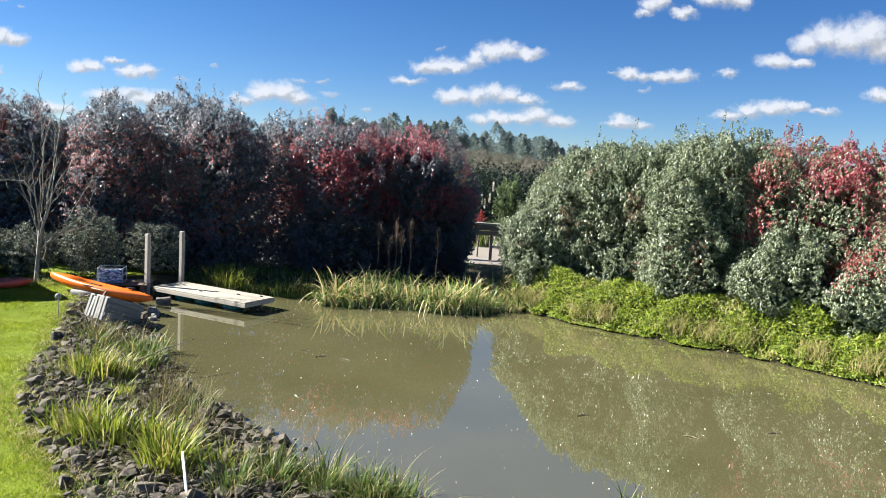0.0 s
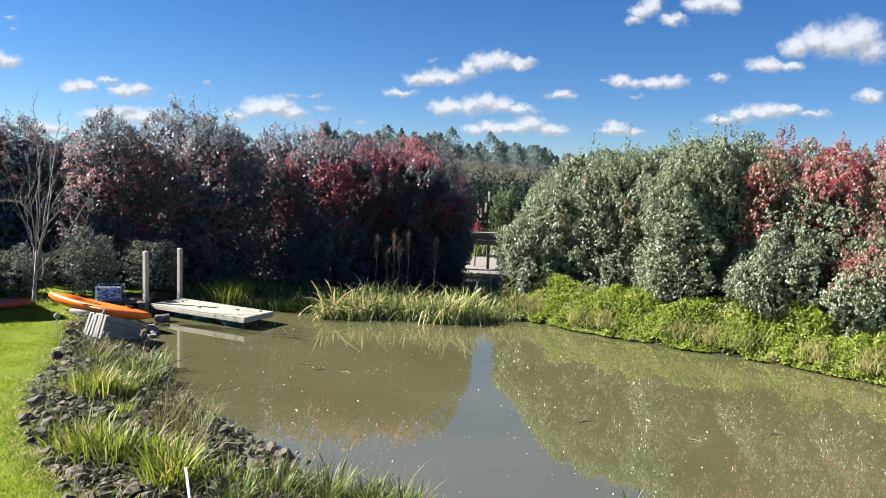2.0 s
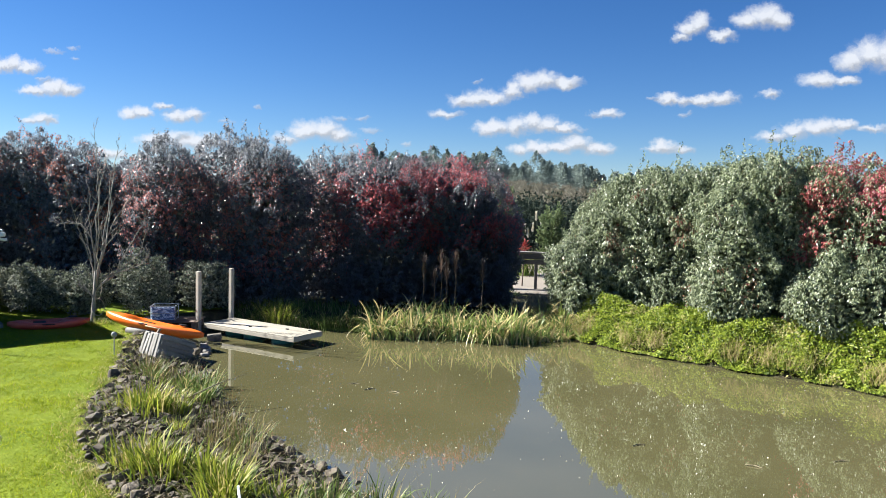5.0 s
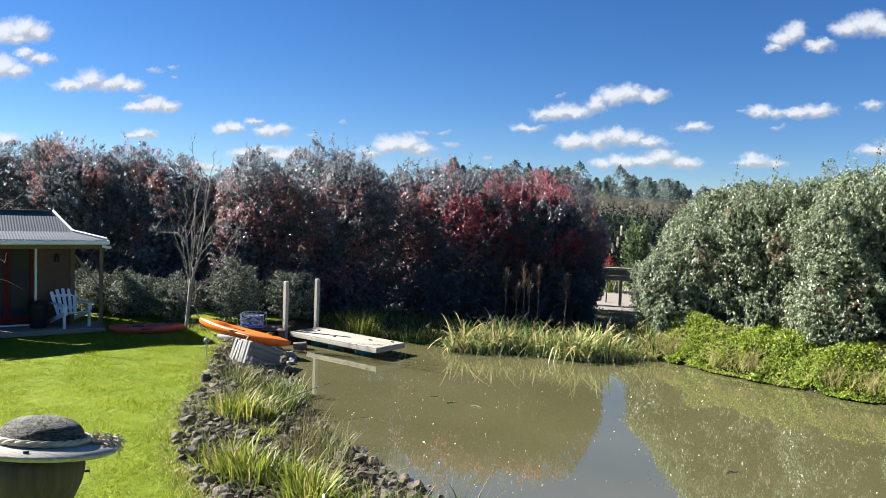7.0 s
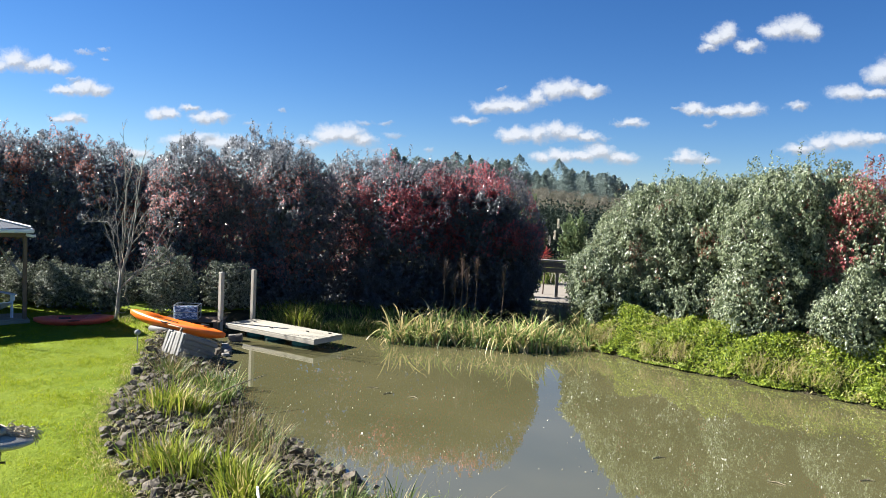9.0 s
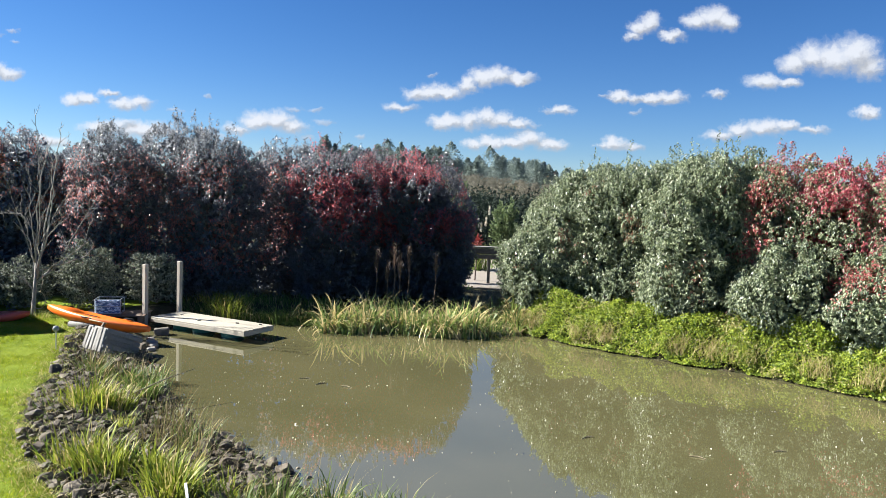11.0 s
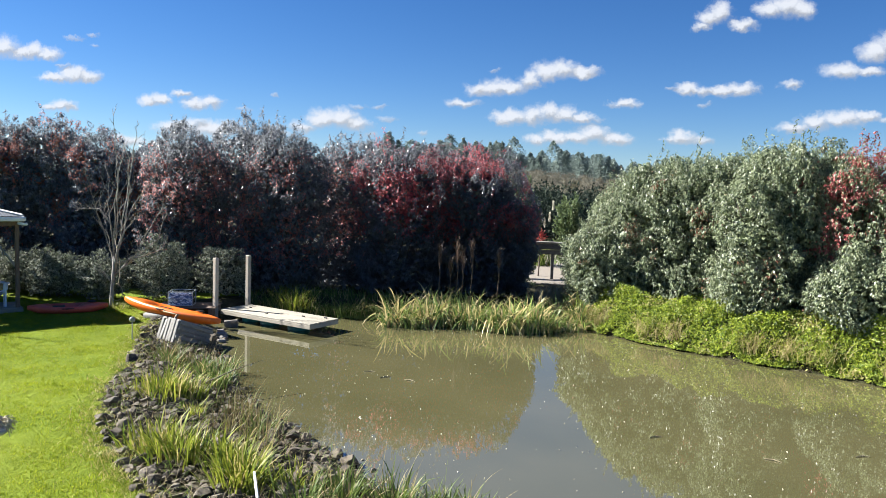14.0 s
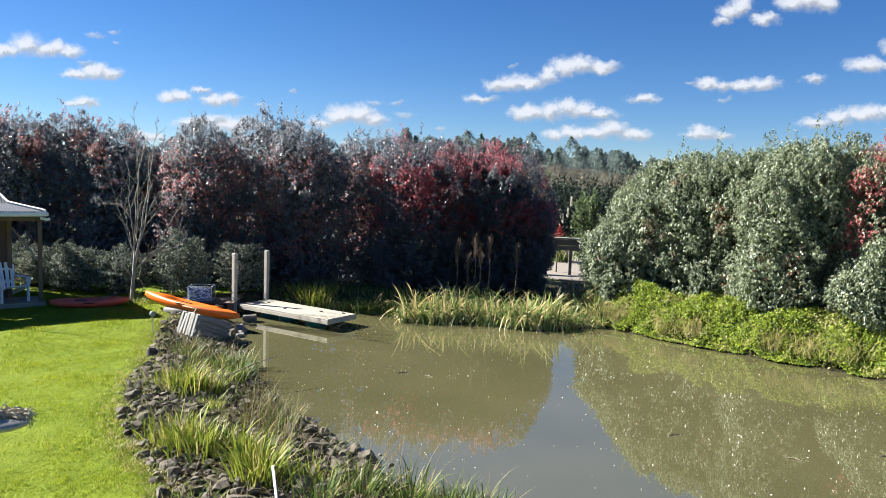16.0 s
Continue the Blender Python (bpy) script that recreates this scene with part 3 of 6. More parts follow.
def height(P):
    """The ground's height over the water at places (x, y)."""
    P = np.asarray(P, float).reshape(-1, 2)
    d = off_line(P, SHORE)
    ins = inside(P, SHORE)
    wide = 0.7 + 1.3 * ease(18.5, 15.5, P[:, 1]) * ease(2.0, -1.0, P[:, 0])
    z = np.where(ins, -np.minimum(0.7, 0.45 * d), 0.3 * ease(0, 1, d / wide) ** 0.8)
    z += np.where(ins, 0, 0.05 * np.sin(P[:, 0] * 0.9 + 1) * np.sin(P[:, 1] * 0.7) * ease(0.5, 3, d) * ease(60, 30, P[:, 1]))
    z += (7.3 - 0.07 * np.clip(P[:, 0], -20, 40)) * ease(70, 200, P[:, 1]) * ease(-120, -62, P[:, 0]) * ease(500, 200, P[:, 0]) * ease(900, 400, P[:, 1])
    return z


def stretch_axis(lo, hi, step, far):
    core = np.arange(lo, hi + step / 2, step)
    out, s, x = [], step, hi
    while x < far:
        s *= 1.28
        x += s
        out.append(x)
    out = np.array(out)
    return np.concatenate([(lo - (out - hi))[::-1], core, out])


xs, ys = stretch_axis(-20, 13, 0.2, 3200), stretch_axis(6, 31, 0.2, 3200)
gx, gy = np.meshgrid(xs, ys)
GP = np.stack([gx.ravel(), gy.ravel()], 1)
gz = height(GP)
nx, ny = len(xs), len(ys)
idx = np.arange(nx * ny).reshape(ny, nx)
q = np.stack([idx[:-1, :-1], idx[:-1, 1:], idx[1:, 1:], idx[1:, :-1]], -1).reshape(-1, 4)
GT = np.concatenate([q[:, [0, 1, 2]], q[:, [0, 2, 3]]])
gm = np_mesh("ground", np.column_stack([GP, gz]), GT, M["turf"], True)
soil = gm.attributes.new("soil", "FLOAT", "POINT")
dist = off_line(GP, SHORE)
bank = np.where(inside(GP, STRIP) | inside(GP, SHORE), 1.0, ease(1.6, 0.5, dist))
bank = np.maximum(bank, ease(21.0, 22.2, GP[:, 1]))
soil.data.foreach_set("value", bank.astype(np.float32))
tagged(new("ground", gm), "mown green lawn and bare earth banks round a pond", "ground", kind="structure")

bm = bmesh.new()
lo, hi = SHORE.min(0) - 0.6, SHORE.max(0) + 0.6
bmesh.ops.create_grid(bm, x_segments=8, y_segments=8, size=0.5, matrix=Matrix.Translation(((lo[0] + hi[0]) / 2, (lo[1] + hi[1]) / 2, 0)) @ Matrix.Diagonal((hi[0] - lo[0], hi[1] - lo[1], 1, 1)))
tagged(part("water", bm, M["water"], smooth=True), "still murky brown pond water reflecting hedges and sky", "water", kind="structure")

# gravel yard behind the fence
bm = bmesh.new()
box(bm, (11, 11.4, 0.10), pose(4.2, 32.6, 0.32), 0.02)
tagged(part("gravel_yard", bm, M["gravel"]), "pale tan gravel yard behind a timber fence", "gravel yard", kind="structure")


def z_at(x, y):
    return float(height([(x, y)])[0])


# ---- plants: makers ----
def crown_points(n, h, rx, ry, base, lobes, seed, shell):
    """Leaf places and outward ways in a lobed upright crown."""
    g = np.random.default_rng(seed)
    k = lobes
    th = g.uniform(0, 2 * np.pi, k)
    zz = base + (h - base) * g.beta(1.35, 1.1, k)
    s = (zz - base) / (h - base)
    prof = np.clip(np.sin(np.pi * np.clip(0.30 + 0.52 * s, 0, 1)) ** 0.55, 0.25, 1)
    rad = prof * g.uniform(0.62, 1.0, k)
    C = np.stack([np.cos(th) * rx * rad * 0.82, np.sin(th) * ry * rad * 0.82, zz - 0.25], 1)
    R = g.uniform(0.15, 0.40, k) ** 1.0 * min(1.2, 0.55 + 0.5 * rx)
    w = R ** 2
    pick = g.choice(k, n, p=w / w.sum())
    d = unit(g.normal(size=(n, 3)))
    d = unit(d + np.array([0, 0, 0.35]))
    r = R[pick] * (shell + (1 - shell) * g.random(n)) * g.uniform(0.45, 1.15, n)
    P = C[pick] + d * r[:, None] * np.array([1, 1, 1.15])
    return P, d, g


def trunk_mesh(h, r, seed, lean=0.1, limbs=5, spread=0.7):
    g = np.random.default_rng(seed)
    bm = bmesh.new()
    pts = [(lean * h * s * s + 0.05 * math.sin(5 * s), 0.05 * math.sin(4 * s + 1), -0.12 + h * s) for s in np.linspace(0, 1, 7)]
    tube(bm, pts, [r * (1.25 - s) for s in np.linspace(0, 1.05, 7)], 7)
    for i in range(limbs):
        s = 0.2 + 0.6 * i / limbs
        a = g.uniform(0, 6.28)
        o = Vector(pts[int(s * 6)])
        L = h * 0.35 * spread
        tube(bm, [o, o + Vector((math.cos(a) * L * 0.5, math.sin(a) * L * 0.5, L * 0.45)), o + Vector((math.cos(a) * L * 0.8, math.sin(a) * L * 0.8, L * 1.1))], [r * 0.5, r * 0.32, r * 0.1], 5)
    return bm


def sprigs(C, A, g, per, leaf, droop=0.8, reach=0.16):
    """Tips of twigs at C along A, each with a whorl of hanging leaves."""
    n = len(C) * per
    C, A = np.repeat(C, per, 0), np.repeat(A, per, 0)
    t = np.tile(np.linspace(0.0, 1.0, per), n // per) + g.uniform(-0.1, 0.1, n)
    R = unit(np.cross(A, unit(g.normal(size=(n, 3)))))
    L = leaf[0] * g.uniform(0.7, 1.25, n)
    D = unit(A * 0.3 + R * 0.45 + np.array([0, 0, -droop]) + g.normal(size=(n, 3)) * 0.22)
    P = C + A * (reach * (t - 0.5))[:, None] + D * (L * 0.5)[:, None]
    return leaves(P, D, L, leaf[1] * g.uniform(0.75, 1.2, n), face=unit(A * 0.7 + R * 0.55 + np.array([0, 0, 0.3])))


def hedge_skin(th, s, seed, rx, ry, base, h, lumps, dome=0.62):
    """Places on the lumpy skin of an upright crown: turn th, rise s from 0 to 1."""
    p = (0.84 + 0.16 * ease(0.0, 0.3, s)) * np.sqrt(np.clip(1 - np.clip((s - dome) / (1.02 - dome), 0, 1) ** 2.4, 0.02, 1))
    z = base + (h - base) * s
    c, q = np.cos(th), np.sin(th)
    big = np.array([noise.noise((a * 1.15 + seed, b * 1.15, e * 0.8)) for a, b, e in zip(c * rx, q * ry, z)])
    mid = np.array([noise.noise((a * 2.9, b * 2.9 + seed, e * 2.2)) for a, b, e in zip(c * rx, q * ry, z)])
    tip = np.array([noise.noise((a * 2.1 + seed, b * 2.1, 3.0)) for a, b in zip(c * rx * p, q * ry * p)])
    k = p * (1 + lumps * (0.26 * big + 0.20 * mid))
    return np.stack([c * rx * k, q * ry * k, z + lumps * (0.15 * big + 0.45 * tip) * s ** 2], 1), mid


def hedge_tree(name, x, y, h, rx, ry, n, material, seed, label, group, base=0.45, leaf=(0.115, 0.052), shoots=14, category="tree", per=8, lumps=1.0, open_share=0.0, dome=0.62, low=0, fringe=0):
    """A hedge tree: n twig tips on a lumpy skin, some deeper, a dim filling, and upright shoots on the top."""
    z = z_at(x, y)
    t = thing(name, pose(x, y, z), label, category, group)
    g = np.random.default_rng(seed)
    part("trunk", trunk_mesh(h * 0.85, 0.07, seed, 0.02), M["bark_dark"], t, smooth=True)
    s = g.random(n) ** 0.9
    th = g.uniform(0, 2 * np.pi, n)
    P, mid = hedge_skin(th, s, seed * 0.37, rx, ry, base, h - 0.3, lumps, dome)
    # hollows between the leafy bunches
    fine = np.array([noise.noise((a * 4.6, b * 4.6 + seed, e * 4.6)) for a, b, e in P])
    keep = mid + 0.75 * fine + g.normal(size=n) * 0.08 > -0.30 + open_share * ease(0.0, 0.35, s) * (1.15 - 0.75 * s)
    P, th, s = P[keep], th[keep], s[keep]
    n = len(P)
    deep = np.abs(g.normal(size=n)) * 0.13 - 0.06
    P[:, :2] *= np.clip(1 - deep[:, None] / np.maximum(0.3, np.linalg.norm(P[:, :2], axis=1))[:, None], 0.2, 1.2)
    A = unit(np.stack([np.cos(th), np.sin(th), 0.35 + 1.5 * ease(0.6, 1.0, s)], 1) + g.normal(size=(n, 3)) * 0.35)
    sets = [sprigs(P, A, g, per, leaf)]
    # dim inner leaves
    m = 4200 if n > 700 else 900
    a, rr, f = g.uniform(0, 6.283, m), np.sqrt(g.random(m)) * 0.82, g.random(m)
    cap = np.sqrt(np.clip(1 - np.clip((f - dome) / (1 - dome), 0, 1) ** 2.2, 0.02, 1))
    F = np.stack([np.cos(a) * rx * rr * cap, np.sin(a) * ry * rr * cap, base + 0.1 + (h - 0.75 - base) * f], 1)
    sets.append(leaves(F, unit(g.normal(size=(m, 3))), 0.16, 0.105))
    # thick growth low down
    m = low
    a, rr = g.uniform(0, 6.283, m), np.sqrt(g.random(m)) * 0.95
    F = np.stack([np.cos(a) * rx * rr, np.sin(a) * ry * rr, base + (1.15 - base) * g.random(m)], 1)
    sets.append(leaves(F, unit(g.normal(size=(m, 3))), 0.16, 0.10))
    # loose low twigs that stand out in front, added to imitate a row of light specks
    a = g.uniform(-2.7, -0.5, fringe)
    C = np.stack([np.cos(a) * rx * 1.12, np.sin(a) * ry * 1.22, g.uniform(0.85, 1.25, fringe)], 1)
    if fringe:
        sets.append(sprigs(C, unit(np.stack([np.cos(a), np.sin(a), np.full(fringe, 0.2)], 1)), g, 5, (leaf[0] * 1.1, leaf[1] * 1.2), 0.6, 0.12))
    # upright shoots on the top
    for _ in range(shoots):
        a, r0 = g.uniform(0, 6.283), math.sqrt(g.random()) * 0.85
        o = np.array([math.cos(a) * rx * r0, math.sin(a) * ry * r0, base + (h - 0.5 - base) * (1.0 - 0.36 * r0 ** 2.6)])
        L = g.uniform(0.25, 0.95) * (1.0 - 0.35 * r0)
        c = int(4 + 9 * L)
        f = np.linspace(0.1, 1.0, c)
        bend = np.array([g.normal() * 0.22, g.normal() * 0.22, 1.0])
        C = o + f[:, None] * L * bend + g.normal(size=(c, 3)) * 0.05 * (1.1 - f[:, None])
        sets.append(sprigs(C, unit(np.tile(bend, (c, 1)) + g.normal(size=(c, 3)) * 0.5), g, 6, (leaf[0] * 0.9, leaf[1] * 0.85), 0.55, 0.1))
    part("crown", np_mesh("crown", *joined(sets), material), None, t)
    return t


def shrub(name, x, y, h, r, n, material, seed, label, group="", leaf=(0.07, 0.02), category="shrub", base=0.05):
    z = z_at(x, y)
    t = thing(name, pose(x, y, z), label, category, group)
    part("stem", trunk_mesh(h * 0.7, 0.03, seed, 0.05, 6, 1.0), M["bark_dark"], t)
    P, d, g = crown_points(n, h, r, r, base, 34, seed, 0.6)
    D = unit(d * 0.8 + g.normal(size=(n, 3)) * 0.5 + np.array([0, 0, 0.25]))
    sets = [leaves(P, D, leaf[0] * g.uniform(0.7, 1.3, n), leaf[1] * g.uniform(0.8, 1.2, n))]
    m = n // 6
    F = g.normal(size=(m, 3)) * np.array([r * 0.36, r * 0.36, h * 0.2]) + np.array([0, 0, h * 0.45])
    F[:, 2] = np.clip(F[:, 2], 0.05, h)
    sets.append(leaves(F, unit(g.normal(size=(m, 3))), leaf[0] * 2, leaf[1] * 3))
    # loose sprays that break the outline
    for _ in range(60):
        w = unit(g.normal(size=3) * np.array([1, 1, 0.55]) + np.array([0, 0, 0.45]))
        c = 26
        s = g.uniform(0.62, 1.22, c)
        SP = np.array([0, 0, h * 0.5]) + s[:, None] * w * np.array([r, r, h * 0.52]) + g.normal(size=(c, 3)) * 0.022
        SP[:, 2] = np.maximum(SP[:, 2], 0.03)
        sets.append(leaves(SP, unit(w + g.normal(size=(c, 3)) * 0.5), leaf[0], leaf[1] * 1.1))
    part("crown", np_mesh("crown", *joined(sets), material), None, t)
    return t


def tussock(name, x, y, h, n, material, label, group="", spread=0.16, width=0.016, lean=(0.15, 0.7), droop=(0.0, 0.35), category="grass tuft", z=None):
    z = max(0.0, z_at(x, y)) if z is None else z
    t = thing(name, pose(x, y, z - 0.02), label, category, group)
    P = np.column_stack([rng.normal(size=(n, 2)) * spread, np.zeros(n)])
    out = np.arctan2(P[:, 1], P[:, 0]) + rng.normal(size=n) * 0.8
    V, T = blades(P, h * rng.uniform(0.55, 1.1, n), rng.uniform(*lean, n), rng.uniform(*droop, n), width * rng.uniform(0.7, 1.2, n), 4, out)
    tagged(part("foliage", np_mesh("foliage", V, T, material), None, t), kind="stuff")
    return t


# ---- hedges ----
LEFT = "tall hedge behind the pond"
JUT = (0, 0.1, -0.2, 0.2, -0.35, 0.2, -0.15, 0.45, -0.75, 0.1, -0.8, 0.5, -0.8, -0.15, -0.45, -0.1)
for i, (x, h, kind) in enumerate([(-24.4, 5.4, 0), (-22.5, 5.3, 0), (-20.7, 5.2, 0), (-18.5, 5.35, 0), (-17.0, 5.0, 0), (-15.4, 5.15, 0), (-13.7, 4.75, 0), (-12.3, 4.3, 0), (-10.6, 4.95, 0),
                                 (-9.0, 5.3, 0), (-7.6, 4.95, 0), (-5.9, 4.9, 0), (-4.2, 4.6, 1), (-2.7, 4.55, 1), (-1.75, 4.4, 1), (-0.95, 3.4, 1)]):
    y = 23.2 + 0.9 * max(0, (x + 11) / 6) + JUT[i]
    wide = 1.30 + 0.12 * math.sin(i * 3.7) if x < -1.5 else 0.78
    hedge_tree("hedge_tree", x, y, h, wide, 1.1, 4800 if x > -21 else 900, M["hedge_wine" if kind else "hedge_bronze" if x > -11.5 else "hedge_shade_tinted"], 100 + i,
               "tall hedge tree with wine-red young leaves" if kind else "tall backlit hedge tree with bronze leaves among shade-coloured navy ones" if x > -11.5 else "tall backlit hedge tree with shade and sky sheen coloured into its leaves",
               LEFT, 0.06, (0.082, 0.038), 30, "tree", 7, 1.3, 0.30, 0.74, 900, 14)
RIGHT = "leafy hedge along the far bank"
for i, (x, y, h, kind) in enumerate([(1.86, 22.4, 2.7, 0), (2.5, 22.6, 3.75, 0), (3.2, 22.2, 4.3, 0), (4.1, 21.6, 4.55, 0), (5.35, 20.9, 4.6, 0), (6.1, 20.2, 4.8, 0), (7.35, 19.7, 4.55, 2), (8.7, 18.7, 4.55, 1), (9.9, 17.6, 4.6, 1), (11.1, 16.4, 4.6, 1), (12.3, 15.2, 4.5, 1), (13.5, 14.0, 4.5, 1)]):
    hedge_tree("hedge_tree", x, y, h, 1.36 if i > 1 else 1.05, 1.3, 900 if x > 11 else 6400 if i > 1 else 4200, M[("hedge_green", "hedge_red", "hedge_mix")[kind]], 200 + i,
               "dense sunlit hedge tree with red young leaves" if kind else "dense sunlit hedge tree with glossy green leaves", RIGHT, 0.25, (0.080, 0.036), 34, "tree", 8, 0.85, 0.03, 0.72 if i > 2 else 0.5)
hedge_tree("bush", 5.1, 19.5, 4.1, 0.95, 0.95, 3800, M["hedge_green"], 231, "upright green bush standing before the hedge", "", 0.05, (0.074, 0.038), 12, "bush", 8, 1.7, 0.0, 0.35, 150)
hedge_tree("bush", 7.1, 18.2, 2.7, 1.15, 0.95, 3300, M["hedge_green"], 232, "low rounded green bush before the hedge", "", 0.05, (0.074, 0.038), 12, "bush", 8, 1.7, 0.0, 0.45, 150)
hedge_tree("bush", 8.9, 16.9, 2.8, 1.3, 0.95, 3300, M["hedge_mix"], 233, "low rounded green bush with reddish tips before the hedge", "", 0.05, (0.074, 0.038), 12, "bush", 8, 1.7, 0.0, 0.45, 150)

# grey-leaved shrubs before the dark hedge
def spray_shrub(x, y, h, r, seed):
    """A shrub of flat layered sprays of small leaves."""
    t = thing("shrub", pose(x, y, z_at(x, y)), "rounded grey-green shrub before the dark hedge", "shrub", "shrubs before the hedge")
    g = np.random.default_rng(seed)
    part("stem", trunk_mesh(h * 0.7, 0.03, seed, 0.05, 6, 1.0), M["bark_dark"], t)
    n = 560
    s, th = g.random(n) ** 0.8, g.uniform(0, 2 * np.pi, n)
    P, mid = hedge_skin(th, s, seed * 0.71, r, r, 0.12, h, 1.3, 0.40)
    # the sprays lie in tiers
    P[:, 2] = P[:, 2] * 0.55 + 0.45 * (np.round(P[:, 2] / 0.21 + 0.3 * np.sin(3 * th)) * 0.21)
    P[:, :2] *= g.uniform(0.72, 1.08, (n, 1))
    P[:, 2] = np.maximum(P[:, 2], 0.08)
    A = unit(np.stack([np.cos(th), np.sin(th), 0.25 + 0.5 * s], 1) + g.normal(size=(n, 3)) * 0.22)
    m = 700
    F = g.normal(size=(m, 3)) * np.array([r * 0.36, r * 0.36, h * 0.2]) + np.array([0, 0, h * 0.45])
    F[:, 2] = np.clip(F[:, 2], 0.06, h * 0.85)
    sets = [sprigs(P, A, g, 12, (0.075, 0.034), 0.10, 0.26), leaves(F, unit(g.normal(size=(m, 3))), 0.15, 0.07)]
    part("crown", np_mesh("crown", *joined(sets), M["shrub_grey"]), None, t)


for i, (x, y, h, r) in enumerate([(-12.7, 19.6, 1.02, 0.66), (-11.55, 19.7, 1.04, 0.66), (-10.0, 20.2, 1.46, 0.66), (-8.75, 21.2, 1.28, 0.66), (-13.9, 20.0, 0.95, 0.70), (-15.2, 20.5, 1.0, 0.70)]):
    spray_shrub(x, y, h, r, 300 + i)

# ---- far country ----
g = np.random.default_rng(11)
sets = []
for i in range(210):
    y = g.uniform(198, 250)
    x = g.uniform(-50, 75) * y / 250
    h = g.uniform(4.6, 8.8) * (1.15 if g.random() < 0.2 else 1)
    z = z_at(x, y)
    n = 900
    s = g.random(n) ** 0.75
    lean = g.normal(size=2) * 0.5
    wob = 1 + 0.14 * np.sin(s * g.uniform(7, 12) + g.uniform(0, 6))
    rr = h * g.uniform(0.26, 0.50) * (1 - s) ** g.uniform(0.35, 0.75) * (0.25 + 0.75 * g.random(n)) * wob
    a = g.uniform(0, 6.283, n)
    rr *= 1 + 0.32 * np.sin(2 * a + g.uniform(0, 6) + s * g.uniform(3, 8)) + 0.22 * np.sin(9 * s + g.uniform(0, 6))
    P = np.stack([x + np.cos(a) * rr + lean[0] * s, y + np.sin(a) * rr + lean[1] * s, z + h * (0.06 + 0.94 * s)], 1)
    D = unit(np.stack([np.cos(a), np.sin(a), g.normal(size=n) * 0.4 - 0.1], 1))
    P += g.normal(size=(n, 3)) * 0.16
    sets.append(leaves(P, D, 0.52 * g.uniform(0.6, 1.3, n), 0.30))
tagged(new("hill_woods", np_mesh("hill_woods", *joined(sets), M["conifer"])), "conifer woods on a distant hill with haze coloured into the needles", "woods", kind="stuff")
sets = []
for i in range(560):
    y = g.uniform(105, 197)
    x = g.uniform(-60, 50) * y / 150
    z, r = z_at(x, y), g.uniform(0.7, 1.5)
    n = 120
    P = np.array([x, y, z + r * 0.5]) + unit(g.normal(size=(n, 3))) * r * g.uniform(0.5, 1, (n, 1))
    sets.append(leaves(P, unit(g.normal(size=(n, 3)) + np.array([0, 0, 0.8])), 0.40, 0.17))
tagged(new("hill_scrub", np_mesh("hill_scrub", *joined(sets), M["scrub_brown"])), "brownish scrub covering the slope of a hill", "scrub", kind="stuff")
sets = []
for i in range(330):
    y = g.uniform(46, 100)
    x = g.uniform(-26, 26) * y / 60
    z, r = z_at(x, y), g.uniform(1.25, 1.95)
    n = 300
    P = np.array([x, y, z + r * 0.95]) + unit(g.normal(size=(n, 3))) * np.array([r, r, r * 1.2]) * g.uniform(0.55, 1, (n, 1))
    P[:, 2] = np.maximum(P[:, 2], z)
    sets.append(leaves(P, unit(g.normal(size=(n, 3))), 0.30, 0.14))
tagged(new("valley_scrub", np_mesh("valley_scrub", *joined(sets), M["scrub"])), "dark green scrub below the hill", "scrub", kind="stuff")

# timber fence in the gap between the hedges
fence = thing("fence", pose(0.75, 28.2, z_at(0.75, 28.2)), "weathered timber fence with a wide top rail", "fence")
for i in range(5):
    part("post", boxed((0.11, 0.13, 1.25), pose(-2.66 + 1.3 * i, 0, 0.45)), M["fence_wood_shaded"], fence)
part("top_rail", boxed((6.4, 0.26, 0.06), pose(0.2, -0.02, 1.36)), M["slab_wood"], fence, "pale weathered capping board")
part("rail", boxed((6.4, 0.06, 0.20), pose(0.2, -0.10, 1.22)), M["fence_wood_shaded"], fence)
part("rail", boxed((6.4, 0.05, 0.16), pose(0.2, -0.09, 1.02)), M["fence_wood_shaded"], fence)

shrub("bush", -0.35, 26.6, 3.5, 0.5, 2200, M["lime"], 402, "yellow-green leafy bush behind the dark hedge", leaf=(0.10, 0.05), category="bush")
shrub("young_tree", 1.45, 31.5, 2.95, 0.6, 2600, M["lime"], 401, "small bright green young tree behind the fence", leaf=(0.12, 0.06), category="tree")
flame = thing("flame_shrub", pose(0.22, 29.0, z_at(0.22, 29.0)), "small shrub with a flame-red leafy tip behind the fence", "shrub")
part("stem", tube(bmesh.new(), [(0, 0, -0.05), (0.03, 0, 0.8), (0.0, 0, 1.45)], [0.03, 0.022, 0.012], 6), M["bark_dark"], flame)
D = unit(rng.normal(size=(170, 3)) + np.array([0, 0, 0.7]))
part("crown", np_mesh("crown", *leaves(np.array([0, 0, 1.45]) + D * rng.uniform(0.08, 0.30, (170, 1)) * np.array([1, 1, 1.2]), D, 0.16, 0.035), M["ember"]), None, flame)
pamp = thing("pampas_grass", pose(0.42, 33.0, 0.3), "pampas grass with pale upright plumes", "grass")
V, T = blades(np.column_stack([rng.normal(size=(260, 2)) * 0.25, np.zeros(260)]), rng.uniform(1.2, 2.0, 260), rng.uniform(0.3, 0.8, 260), 0.4, 0.02)
tagged(part("foliage", np_mesh("foliage", V, T, M["sedge"]), None, pamp), kind="stuff")
